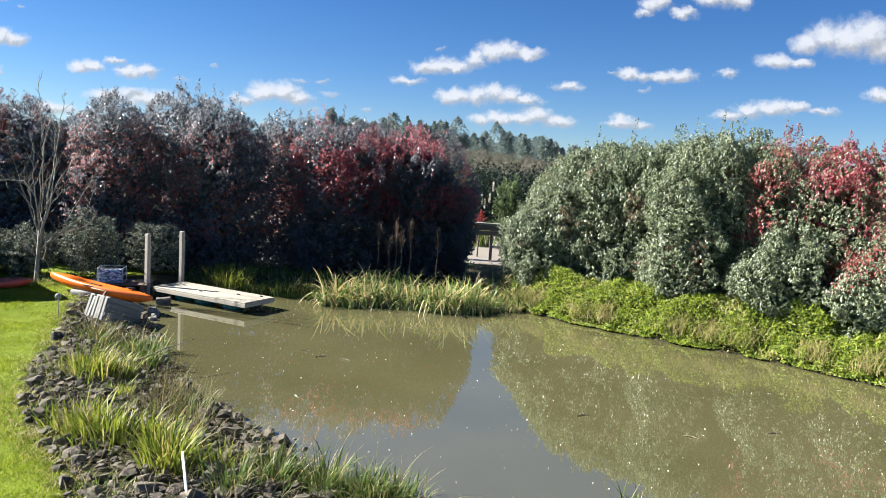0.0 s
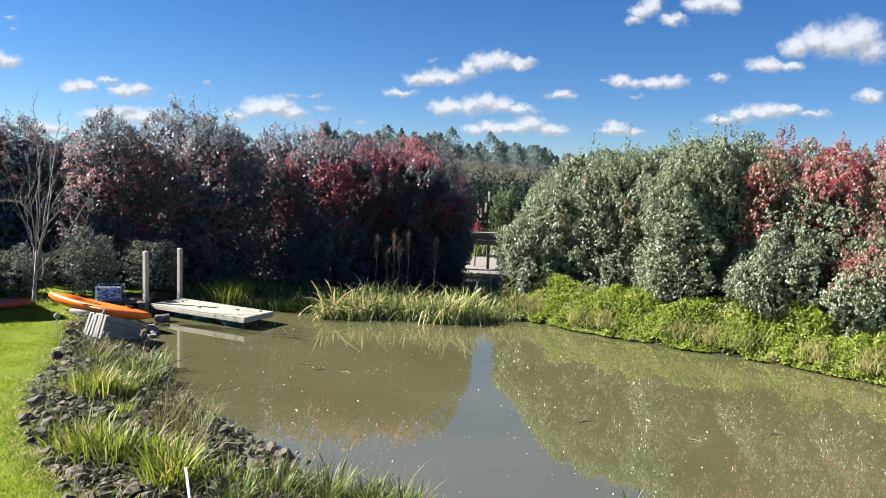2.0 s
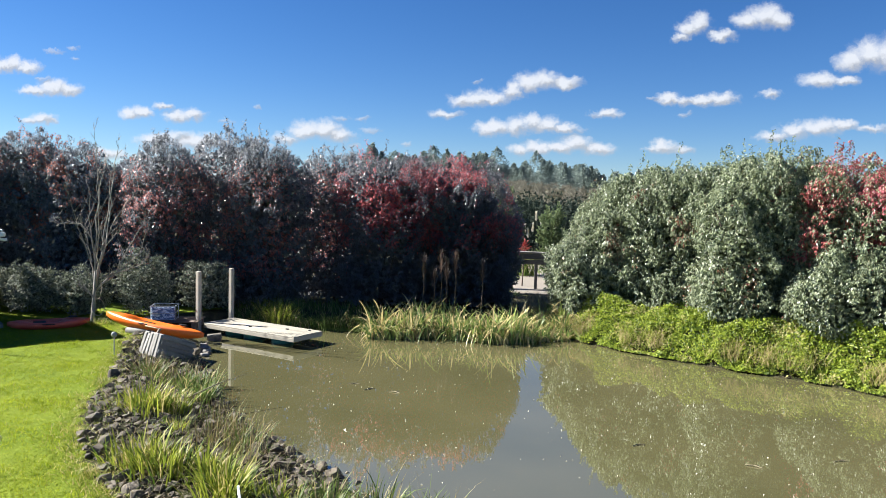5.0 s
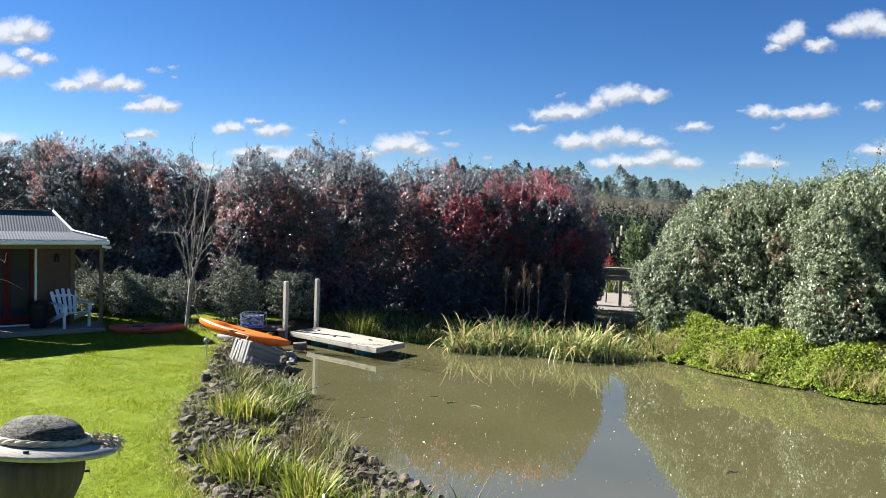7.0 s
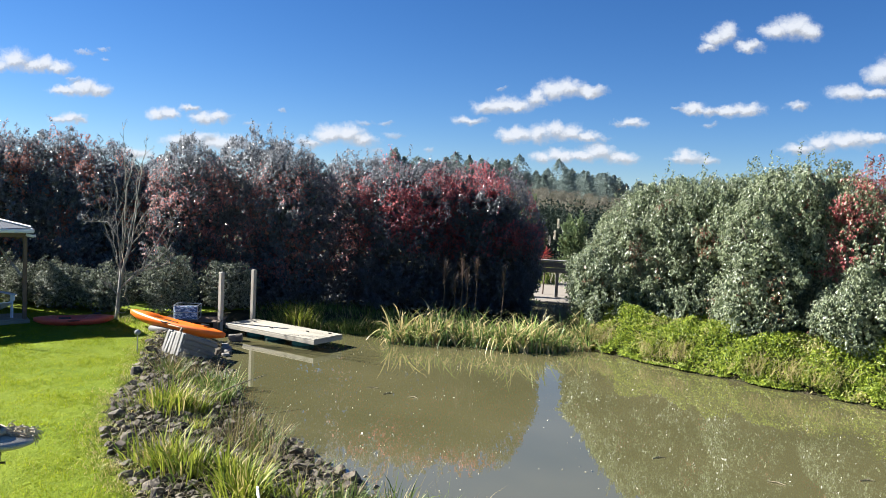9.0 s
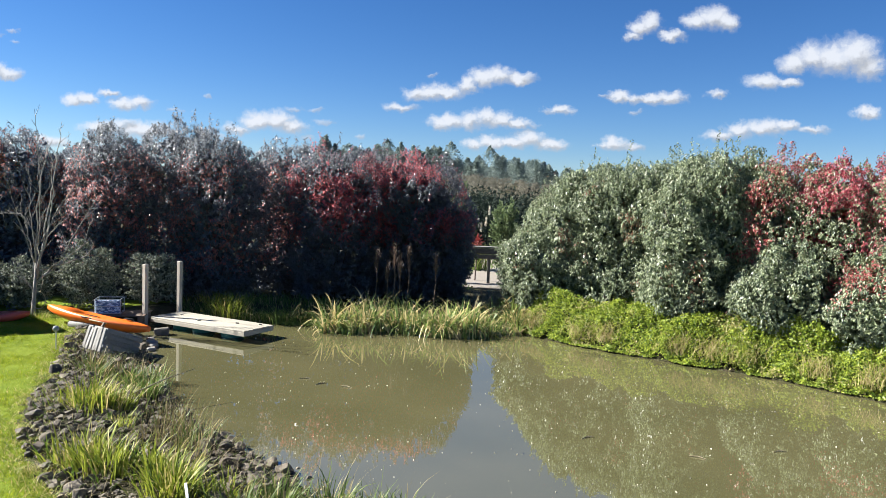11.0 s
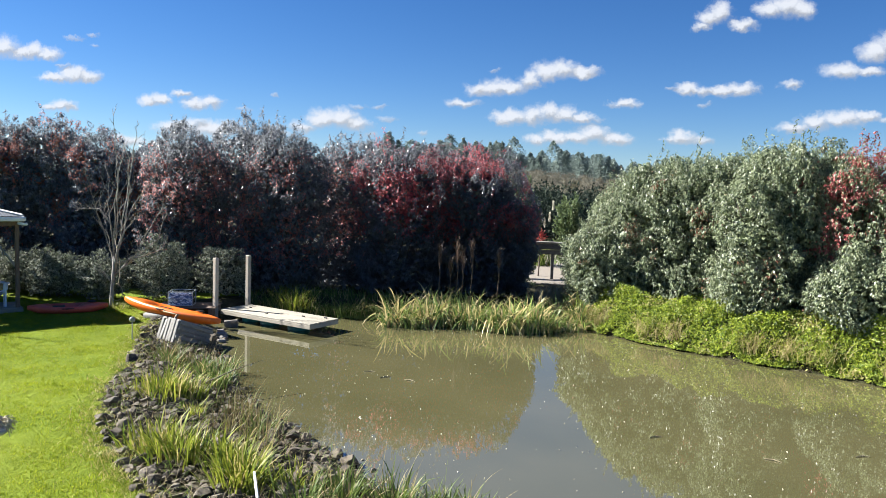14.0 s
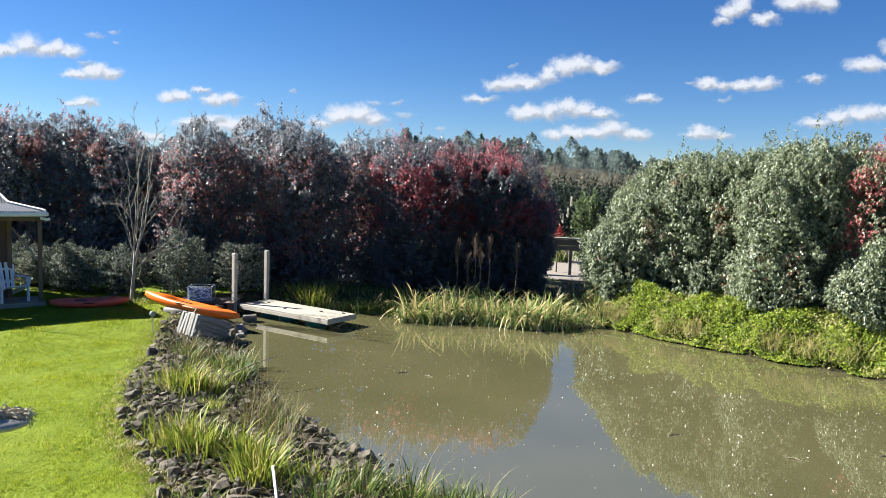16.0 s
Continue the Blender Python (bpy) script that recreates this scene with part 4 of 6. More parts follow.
for dx, zt in ((-0.05, 2.3), (0.09, 2.1), (0.29, 2.35), (0.42, 2.85)):
    s = rng.random(160)
    P = np.stack([dx + rng.normal(size=160) * 0.018, rng.normal(size=160) * 0.018, zt - 0.38 * s], 1)
    part("plume", np_mesh("plume", *leaves(P, unit(rng.normal(size=(160, 3)) * 0.5 + np.array([0, 0, 1])), 0.10, 0.02), M["plume"]), None, pamp)
# the head of a cabbage tree over the hedge
cab = thing("cabbage_tree", pose(-20.6, 25.6, z_at(-20.6, 25.6)), "cabbage tree with a spiky head above the hedge", "tree")
part("trunk", tube(bmesh.new(), [(0, 0, -0.1), (0.05, 0, 2.5), (0, 0, 4.85)], [0.16, 0.12, 0.1], 8), M["bark"], cab, smooth=True)
n = 130
D = unit(rng.normal(size=(n, 3)) + np.array([0, 0, 0.35]))
part("crown", np_mesh("crown", *leaves(np.array([0, 0, 4.9]) + D * 0.42, D, 0.8, 0.05), M["shrub_grey"]), None, cab)

# ---- banks: reeds, weeds, tufts ----
n = 4200
P = np.column_stack([rng.uniform(-3.85, 1.25, n), 19.75 + 1.6 * rng.random(n) ** 1.3])
P[:, 1] += 0.22 * np.sin(P[:, 0] * 2.2) + 0.35 * ease(0.0, 1.2, P[:, 0])
clump = np.array([noise.noise((a * 1.7, b * 1.7, 21.0)) for a, b in P])
P = np.column_stack([P, np.maximum(-0.15, height(P)) - 0.02])
tall = rng.uniform(0.60, 1.28, n) * (1 + 0.35 * clump) * np.where(P[:, 0] > 0.1, 0.75, 1.0)
V, T = blades(P, tall, rng.uniform(0.1, 0.85, n), rng.uniform(0.15, 1.2, n), rng.uniform(0.034, 0.070, n), 8)
tagged(new("reed_bed", np_mesh("reed_bed", V, T, M["reed"])), "bed of arching green and straw-coloured reeds at the water", "reeds", kind="stuff")

bank_line = np.array([(0.95, 20.9), (1.3, 20.5), (2.3, 19.45), (3.5, 18.45), (4.6, 17.75), (5.6, 17.1), (6.5, 16.4), (7.2, 15.6), (7.75, 15.1), (10.2, 13.0), (12.6, 10.4)])
seg = np.linalg.norm(np.diff(bank_line, axis=0), axis=1)
arc = np.concatenate([[0], np.cumsum(seg)])


def along(s, off):
    """Places s metres along the far bank, off metres behind the waterline."""
    p = np.stack([np.interp(s, arc, bank_line[:, 0]), np.interp(s, arc, bank_line[:, 1])], -1)
    return p + np.multiply.outer(np.asarray(off, float), np.array([0.58, 0.81])) if np.ndim(s) == 0 else p + np.asarray(off, float)[:, None] * np.array([0.58, 0.81])


# weeds: a bumpy carpet of leaves over the bank
n = 100000
s, o = rng.uniform(0.35, arc[-1], n), 1.85 * rng.random(n) ** 1.15 + 0.0
o = o - 0.02 + 0.17 * np.array([noise.noise((a * 1.1, 0.0, 5.0)) + 0.6 * noise.noise((a * 3.3, 2.0, 5.0)) for a in s])
q = along(s, o)
lump = np.array([noise.noise((a * 1.5, b * 1.5, 3.0)) + 0.6 * noise.noise((a * 4.0, b * 4.0, 7.0)) for a, b in q])
swell = np.array([noise.noise((a * 0.7, b * 0.7, 9.0)) for a, b in q])
top = 0.12 + (0.86 + 0.25 * swell) * ease(-0.15, 1.0, o) + 0.34 * lump
z = np.maximum(0.05, top - np.abs(rng.normal(size=n)) * 0.09 - 0.35 * rng.random(n) ** 3 * top)
Q = np.column_stack([q + rng.normal(size=(n, 2)) * 0.03, z])
out = np.array([-0.45, -0.6, 0.75])
V, T = leaves(Q, unit(rng.normal(size=(n, 3)) * 0.7 + out * 0.5), 0.068 * rng.uniform(0.55, 1.3, n), 0.040 * rng.uniform(0.7, 1.2, n), face=np.tile(unit(out), (n, 1)))
tagged(new("bank_weeds", np_mesh("bank_weeds", V, T, M["weed"])), "bright green leafy weeds covering the pond bank", "weeds", kind="stuff")
n = 2000
s = rng.choice([0.3, 0.8, 2.2, 2.9, 4.7, 5.5, 6.1, 7.6, 8.6, 9.3, 9.9, 10.6], n) + rng.normal(size=n) * 0.17
P = along(np.clip(s, 0, arc[-1]), rng.uniform(0.0, 0.45, n))
P = np.column_stack([P, np.maximum(0, height(P)) + 0.18])
V, T = blades(P, rng.uniform(0.25, 0.6, n), rng.uniform(0.3, 1.1, n), rng.uniform(0.2, 0.8, n), 0.012, 4)
tagged(new("bank_grass", np_mesh("bank_grass", V, T, M["bank_straw"])), "dry straw-coloured grass hanging over the pond bank", "grass", kind="stuff")
n = 1500
P = np.column_stack([rng.uniform(-8.0, -3.9, n), rng.uniform(20.6, 22.6, n)])
P = np.column_stack([P, np.maximum(0, height(P))])
V, T = blades(P, rng.uniform(0.12, 0.45, n), rng.uniform(0.2, 0.9, n), rng.uniform(0.1, 0.6, n), 0.016, 4)
tagged(new("back_grass", np_mesh("back_grass", V, T, M["sedge"])), "rank green grass below the dark hedge", "grass", kind="stuff")

for x, y in ((0.3, 22.6), (0.75, 23.2), (1.15, 22.8), (0.5, 24.0), (1.0, 24.2)):
    tussock("dry_tuft", x, y, 0.75, 150, M["straw"], "brown dry grass tuft below the fence", "dry grass by the fence", 0.2, 0.016, (0.3, 1.0), (0.1, 0.6))
tussock("sedge_tuft", -6.55, 20.75, 0.95, 420, M["iris"], "large yellow-green sedge tuft behind the floating deck", "", 0.20, 0.014, (0.2, 0.8), (0.1, 0.5))
for x, y, h, n in ((-7.15, 20.85, 0.55, 110), (-6.95, 20.75, 0.5, 110), (-6.1, 20.72, 0.6, 120), (-5.75, 20.75, 0.5, 100), (-5.35, 20.7, 0.6, 130), (-5.05, 20.75, 0.65, 130), (-4.7, 20.75, 0.55, 110), (-4.3, 20.8, 0.6, 120), (-4.0, 20.85, 0.6, 110), (-7.5, 21.0, 0.5, 90)):
    tussock("sedge_tuft", x, y, h, n, M["sedge"], "strappy sedge tuft at the foot of the dark hedge", "sedge behind the deck", 0.16, 0.020, (0.3, 1.1), (0.1, 0.8))
EDGE = "grass tufts among the rocks"
for x, y, h, n, spread in ((-5.85, 12.05, 0.74, 150, 0.17), (-5.6, 12.2, 0.62, 90, 0.14), (-4.75, 9.8, 0.66, 80, 0.15), (-4.35, 9.55, 0.72, 85, 0.15), (-3.6, 9.3, 0.72, 80, 0.13), (-3.35, 8.95, 0.78, 75, 0.11), (-5.05, 11.4, 0.40, 34, 0.09), (-2.95, 9.3, 0.5, 34, 0.12), (-3.9, 9.75, 0.6, 45, 0.12)):
    tussock("iris_tuft", x, y, h * 0.68, int(n * 2.0), M["iris"], "upright bright yellow-green tuft among rocks", EDGE, spread * 1.1, 0.027, (0.08, 0.85), (0.0, 0.4))
for x, y, h, n in ((-6.1, 13.9, 0.48, 130), (-5.55, 13.4, 0.52, 190), (-5.85, 14.25, 0.46, 110), (-7.0, 14.4, 0.38, 90), (-6.75, 14.0, 0.36, 70), (-2.3, 9.15, 0.45, 150), (-1.75, 9.15, 0.5, 190), (-1.3, 9.05, 0.45, 180), (-0.95, 9.1, 0.42, 170), (1.65, 9.05, 0.35, 60), (-4.0, 11.2, 0.4, 60), (-2.6, 8.65, 0.45, 90), (-3.75, 8.3, 0.22, 50), (-5.6, 10.2, 0.15, 40), (-6.3, 11.7, 0.15, 36)):
    tussock("sedge_tuft", x, y, h, n, M["sedge"], "green and straw sedge tuft at the water's edge", EDGE, 0.13, 0.021, (0.2, 0.9), (0.0, 0.5))
for x, y, h, n in ((-4.55, 11.9, 0.5, 110), (-4.2, 11.6, 0.5, 110), (-4.4, 11.1, 0.55, 120), (-4.0, 10.7, 0.55, 110), (-3.7, 10.3, 0.5, 90), (-4.85, 12.3, 0.45, 80), (-5.2, 13.0, 0.45, 36), (-6.9, 14.3, 0.5, 120), (-6.5, 14.6, 0.5, 110), (-7.2, 14.75, 0.42, 80), (-1.85, 9.55, 0.75, 14), (-1.2, 9.45, 0.7, 12), (-6.5, 13.6, 0.4, 40), (-2.75, 9.0, 0.5, 30)):
    tussock("dry_stalks", x, y, h * 0.9, int(n * 0.65) + 4, M["brown_stalk"], "thin dry brown stalks among the rocks", "dry stalks by the water", 0.18, 0.010, (0.1, 0.8), (0.0, 0.2))
tussock("grass_tuft", -10.35, 18.35, 0.3, 170, M["iris"], "unmown grass tuft round the bare tree's foot", "", 0.2, 0.012, (0.3, 1.0), (0.1, 0.5))
# dead flower stalks before the hedge
for i, (x, h) in enumerate([(-2.75, 1.75), (-2.25, 2.0), (-2.1, 1.7), (-1.85, 2.0), (-1.1, 1.8), (-2.45, 1.4)]):
    t = thing("dead_flower_stalk", pose(x, 21.75, z_at(x, 21.75)), "brown dead branching flower stalk before the hedge", "plant", "dead flower stalks")
    bm = bmesh.new()
    tube(bm, [(0, 0, -0.05), (0.05, 0, h * 0.5), (0.02, 0, h * 0.9)], [0.02, 0.015, 0.008], 5)
    part("stem", bm, M["flower_dead"], t)
    m = 110
    f = rng.uniform(0.60, 0.90, m)
    P = np.column_stack([0.04 * f + rng.normal(size=m) * 0.02, rng.normal(size=m) * 0.02, h * f])
    V, T = blades(P, rng.uniform(0.25, 0.85, m) * (1.3 - f), rng.uniform(0.15, 0.75, m), 0.2, 0.009, 3)
    tagged(part("seed_head", np_mesh("seed_head", V, T, M["flower_dead"]), None, t), kind="stuff")

# lawn blades
n = 240000
P = np.column_stack([rng.uniform(-17, -3.0, n), 7.5 + 11.5 * rng.random(n) ** 1.25])
P = P[~inside(P, STRIP) & ~inside(P, SHORE)]
P = P[(P[:, 0] < np.interp(P[:, 1], LAWN_EDGE[::-1, 1], LAWN_EDGE[::-1, 0]) + 0.12)]
clump = np.array([noise.noise((x * 1.3, y * 1.3, 0)) + 0.8 * noise.noise((x * 5.5, y * 5.5, 4)) for x, y in P])
n = len(P)
P = np.column_stack([P, height(P) - 0.005])
V, T = blades(P, np.maximum(0.012, 0.034 + 0.040 * clump) * rng.uniform(0.6, 1.3, n), rng.uniform(0.2, 1.2, n), 0.2, 0.009, 2)
tagged(new("lawn_grass", np_mesh("lawn_grass", V, T, M["grass"])), "short bright green lawn grass", "grass", kind="stuff")
n = 7000
i = rng.integers(0, len(LAWN_EDGE) - 1, n)
f = rng.random(n)[:, None]
P = LAWN_EDGE[i] * (1 - f) + LAWN_EDGE[i + 1] * f + rng.normal(size=(n, 2)) * 0.17
rag = np.array([noise.noise((a * 2.3, b * 2.3, 31.0)) for a, b in P])
P = np.column_stack([P, height(P) - 0.01])
V, T = blades(P, rng.uniform(0.04, 0.10, n) * np.clip(1 + 1.4 * rag, 0.4, 2.2), rng.uniform(0.4, 1.3, n), 0.4, 0.011, 3)
tagged(new("edge_grass", np_mesh("edge_grass", V, T, blade_mat("edge_blades", (0.10, 0.155, 0.012), (0.30, 0.33, 0.045), (0.46, 0.39, 0.15), 0.30))), "longer dry grass along the lawn's edge", "grass", kind="stuff")

# dead grass and leaf litter between the rocks
n = 15000
P = np.column_stack([rng.uniform(-9.0, 1.0, n), rng.uniform(7.4, 17.5, n)])
P = P[inside(P, STRIP)]
n = len(P)
P = np.column_stack([P, height(P) + rng.uniform(0.0, 0.10, n)])
V, T = blades(P, rng.uniform(0.05, 0.22, n), rng.uniform(0.5, 2.5, n), rng.uniform(0.2, 0.9, n), 0.007, 3)
tagged(new("litter", np_mesh("litter", V, T, blade_mat("litter_blades", (0.12, 0.095, 0.055), (0.33, 0.275, 0.165), (0.14, 0.20, 0.04), 0.28))), "dead grass stems and litter between rocks", "litter", kind="stuff")

# floating weed mat along the foot of the bank
n = 5200
P = np.column_stack([rng.uniform(-5.9, -3.3, n), 20.75 - 0.42 * rng.random(n)])
P = P[P[:, 1] > 20.42 + 0.16 * np.sin(P[:, 0] * 3.1) + 0.10 * np.sin(P[:, 0] * 7.7)]
n = len(P)
P = np.column_stack([P, rng.uniform(0.008, 0.035, n)])
D = unit(np.column_stack([rng.normal(size=(n, 2)), rng.normal(size=n) * 0.3]))
tagged(new("weed_mat", np_mesh("weed_mat", *leaves(P, D, rng.uniform(0.03, 0.07, n), 0.035, 0.15, np.tile([0, 0, 1.0], (n, 1))), M["mat_weed"])), "low green mat of floating weed along the bank", "water weed", kind="stuff")

# floating petals and twigs
n = 420
P = np.column_stack([rng.uniform(-5, 11, 4 * n), rng.uniform(9.4, 19.5, 4 * n)])
P = P[inside(P, SHORE) & (off_line(P, SHORE) > 0.25)][:n]
n = len(P)
P = np.column_stack([P, np.full(n, 0.006)])
D = unit(np.column_stack([rng.normal(size=(n, 2)), rng.normal(size=n) * 0.12]))
tagged(new("floating_petals", np_mesh("floating_petals", *leaves(P, D, rng.uniform(0.012, 0.036, n), 0.018, 0.1), M["fleck"])), "pale petals and leaf bits floating on the pond", "petals", kind="stuff")
for x, y, a in ((-3.26, 15.08, 10), (-2.41, 14.63, -20), (-2.9, 14.75, 40), (4.39, 12.17, 15), (3.05, 11.76, -25), (1.6, 12.4, 30)):
    bm = bmesh.new()
    tube(bm, [(-0.12, 0, 0), (0, 0.02, 0.006), (0.11, -0.01, 0.0)], [0.005, 0.010, 0.004], 5)
    tube(bm, [(0.02, 0.02, 0.005), (0.06, 0.06, 0.008)], [0.006, 0.002], 5)
    w = part("twig", bm, M["twig"])
    w.matrix_world = pose(x, y, 0.008, 0, 0, a)
    tagged(w, "dark wet twig floating on the pond", "twig", "floating twigs")

# ---- floating deck, posts, boats ----
dock = thing("floating_deck", pose(-6.43, 19.03, 0.0, 0, 0, -26.3), "pale weathered timber floating deck on the pond", "deck")
for i in range(7):
    part("plank", boxed((3.06, 0.135, 0.035), pose(0, -0.435 + 0.145 * i, 0.265 + 0.002 * (i % 3)), 0.005), M["deck_wood"], dock)
for s in (-1, 1):
    part("side_board", boxed((3.06, 0.035, 0.09), pose(0, 0.49 * s, 0.20)), M["deck_wood"], dock)
    part("end_board", boxed((0.035, 0.942, 0.09), pose(1.5125 * s, 0, 0.20)), M["deck_wood"], dock)
for x in (-0.9, -0.25, 0.7):
    bm = bmesh.new()
    tube(bm, [(x, 0.0, -0.35), (x, 0.0, 0.12)], [0.27, 0.27], 18)
    bmesh.ops.bevel(bm, geom=[e for e in bm.edges if len(e.link_faces) == 2 and any(len(f.verts) > 4 for f in e.link_faces)], offset=0.03, segments=2, affect="EDGES")
    part("float", bm, M["teal"], dock, "teal plastic float drum", smooth=True)
for x, y in ((-1.1, 0.1), (-0.2, -0.2), (0.75, 0.1), (1.3, 0.3)):
    part("cleat", boxed((0.09, 0.03, 0.03), pose(x, y, 0.30)), M["black"], dock, "small dark cleat")
for x, y, top in ((-8.2, 19.35, 1.57), (-7.69, 20.25, 1.58)):
    p = thing("mooring_post", pose(x, y, -0.35, 0, 0, -24), "square weathered timber post beside the floating deck", "post", "posts by the deck")
    bm = boxed((0.106, 0.106, top + 0.35), pose(0, 0, (top + 0.35) / 2), 0.008)
    part("shaft", bm, M["post_wood"], p)


def kayak(name, m, length, beam, deep, material, label):
    """An open sit-on kayak: rounded hull with rocker, deck with a seat well and hatch."""
    t = thing(name, m, label, "kayak")
    bm = bmesh.new()
    rows, sides = 25, 20
    rings = []
    for i in range(rows):
        s = -1 + 2 * i / (rows - 1)
        w = beam / 2 * max(0.012, (1 - abs(s) ** 2.1)) ** 0.85
        rise = 0.55 * deep * abs(s) ** 3.5
        sheer = 0.035 * s * s
        ring = []
        for j in range(sides):
            a = 2 * math.pi * j / sides
            c, q = math.cos(a), math.sin(a)
            x = w * math.copysign(abs(c) ** 0.75, c)
            if q < 0:
                z = rise + (deep * 0.62 - rise) * (1 + q)
            else:
                z = sheer + deep * 0.62 + deep * 0.38 * q ** 0.8 * (1 - 0.6 * s ** 4)
                well = max(0.0, 1 - (abs(s + 0.05) / 0.42) ** 4)
                if abs(c) < 0.72:
                    z -= deep * 0.50 * well
            ring.append(bm.verts.new((s * length / 2, x, z)))
        rings.append(ring)
    for a, b in zip(rings, rings[1:]):
        for j in range(sides):
            bm.faces.new((a[j], a[(j + 1) % sides], b[(j + 1) % sides], b[j]))
    bm.faces.new(rings[0])
    bm.faces.new(rings[-1][::-1])
    bmesh.ops.recalc_face_normals(bm, faces=bm.faces)
    part("hull", bm, material, t, smooth=True)
    part("seat", boxed((0.36, beam * 0.5, 0.06), pose(-0.25, 0, deep * 0.62), 0.02), M["black"], t, "black moulded seat")
    part("hatch", lathe(bmesh.new(), [(0.10, 0), (0.10, 0.012), (0.085, 0.02), (0.0, 0.021)], 20), M["black"], t, "round black hatch", at=pose(length * 0.29, 0, deep + 0.035))
    for s in (-1, 1):
        bm = bmesh.new()
        tube(bm, [(0.12, s * beam * 0.497, deep * 0.7), (0, s * (beam * 0.497 + 0.035), deep * 0.72), (-0.14, s * beam * 0.497, deep * 0.7)], [0.012, 0.016, 0.012], 6)
        part("carry_handle", bm, M["black"], t, "black carry handle")
    return t


kayak("kayak", pose(-8.56, 17.62, 0.31, -10, 5.8, -15), 2.82, 0.72, 0.28, M["orange"], "bright orange plastic kayak drawn up on the bank")
kayak("kayak", pose(-11.12, 17.70, 0.27, 0, 0, 33), 1.72, 0.70, 0.23, M["red_plastic"], "faded red plastic kayak lying on the grass")

# wire-framed crate on a low pallet
crate = thing("crate", pose(-9.02, 19.2, z_at(-9.02, 19.2) - 0.16, 0, 0, 14), "blue and white mottled crate with a pale frame", "crate")
part("panel", boxed((0.56, 0.03, 0.32), pose(0, -0.195, 0.38)), M["mottled"], crate, "blue and white mottled panel")
part("liner", boxed((0.52, 0.36, 0.28), pose(0, 0.01, 0.36), 0.02), M["black"], crate, "dark lining")
for x in (-0.29, 0.29):
    for y in (-0.22, 0.22):
        part("upright", boxed((0.020, 0.020, 0.38), pose(x, y, 0.39)), M["crate_frame"], crate)
for z in (0.22, 0.39, 0.565):
    for y in (-0.22, 0.22):
        part("bar", boxed((0.555, 0.016, 0.018), pose(0, y, z)), M["crate_frame"], crate)
    for x in (-0.29, 0.29):
        part("bar", boxed((0.016, 0.415, 0.018), pose(x, 0, z)), M["crate_frame"], crate)
pal = thing("pallet", pose(-9.05, 19.3, z_at(-9.05, 19.3) - 0.16, 0, 0, 10), "dark low timber pallet under a crate", "pallet")
for i in range(6):
    part("board", boxed((1.5, 0.12, 0.03), pose(0.15, -0.38 + 0.15 * i, 0.18)), M["porch_wood"], pal)
for x in (-0.5, 0.15, 0.8):
    part("bearer", boxed((0.1, 0.9, 0.165), pose(x, 0, 0.0825)), M["porch_wood"], pal)

# tilted slab of old landing steps at the bank
wear = np.random.default_rng(33)


def worn(p):
    """A pose knocked slightly out of true."""
    return p @ pose(*(wear.normal(size=3) * 0.007), *(wear.normal(size=3) * 1.6))


slab = thing("landing_step", pose(-7.52, 16.1, 0.06, 0, 21, 62), "tilted grey plank-clad landing step sunk in the bank", "step")
part("core", boxed((0.84, 0.56, 0.46), pose(0, 0, 0.22), 0.01), M["slab_wood"], slab)
for i in range(6):
    part("batten", boxed((0.045, 0.091, 0.47), worn(pose(-0.442, -0.24 + 0.096 * i, 0.225)), 0.012), M["slab_wood"], slab)
for i in range(5):
    part("plank", boxed((0.88, 0.035, 0.080), worn(pose(0.0, -0.297, 0.03 + 0.094 * i)), 0.01), M["slab_wood"], slab)
for i in range(4):
    part("tread", boxed((0.89, 0.132, 0.035), worn(pose(0.0, -0.22 + 0.145 * i, 0.470)), 0.008), M["grey_wood"], slab)


def stick(name, points, radii, material, label, category, sides=8):
    bm = bmesh.new()
    tube(bm, points, radii, sides)
    return tagged(part(name, bm, material, smooth=True), label, category)


stick("log", [(-9.09, 17.50, 0.36), (-8.72, 17.40, 0.37), (-8.33, 17.28, 0.35)], [0.075, 0.082, 0.078], M["log_grey"], "dark weathered grey log on the bank", "log", 10)
stick("plank_offcut", [(-7.90, 15.9, 0.15), (-7.79, 16.45, 0.63)], [0.028, 0.028], M["porch_wood"], "dark timber stake leaning on the landing step", "stake", 4)
stick("cane", [(-8.34, 16.9, 0.60), (-7.74, 16.42, 0.63)], [0.018, 0.014], M["straw"], "pale bamboo cane lying on the landing step", "cane", 6)
stick("white_pole", [(-2.69, 7.79, 0.25), (-3.11, 8.65, 0.6)], [0.014, 0.014], M["white"], "short white pole standing among the rocks", "pole", 10)
stick("bare_branch", [(-5.5, 12.6, 0.28), (-5.15, 13.1, 0.42), (-4.82, 13.55, 0.5)], [0.014, 0.010, 0.004], M["twig"], "thin dark branch leaning out over the water", "branch", 5)
blk = thing("concrete_block", pose(-7.42, 18.5, 0.0, 3, -6, 18), "broken grey concrete block beside the floating deck", "block")
bm = boxed((0.34, 0.20, 0.17), pose(0, 0, 0.07), 0.025)
bmesh.ops.subdivide_edges(bm, edges=bm.edges[:], cuts=2, use_grid_fill=True)
for vtx in bm.verts:
    vtx.co += Vector((noise.noise(vtx.co * 9), noise.noise(vtx.co * 9 + Vector((5, 0, 0))), noise.noise(vtx.co * 9 + Vector((0, 7, 0))))) * 0.022
part("body", bm, M["concrete"], blk)
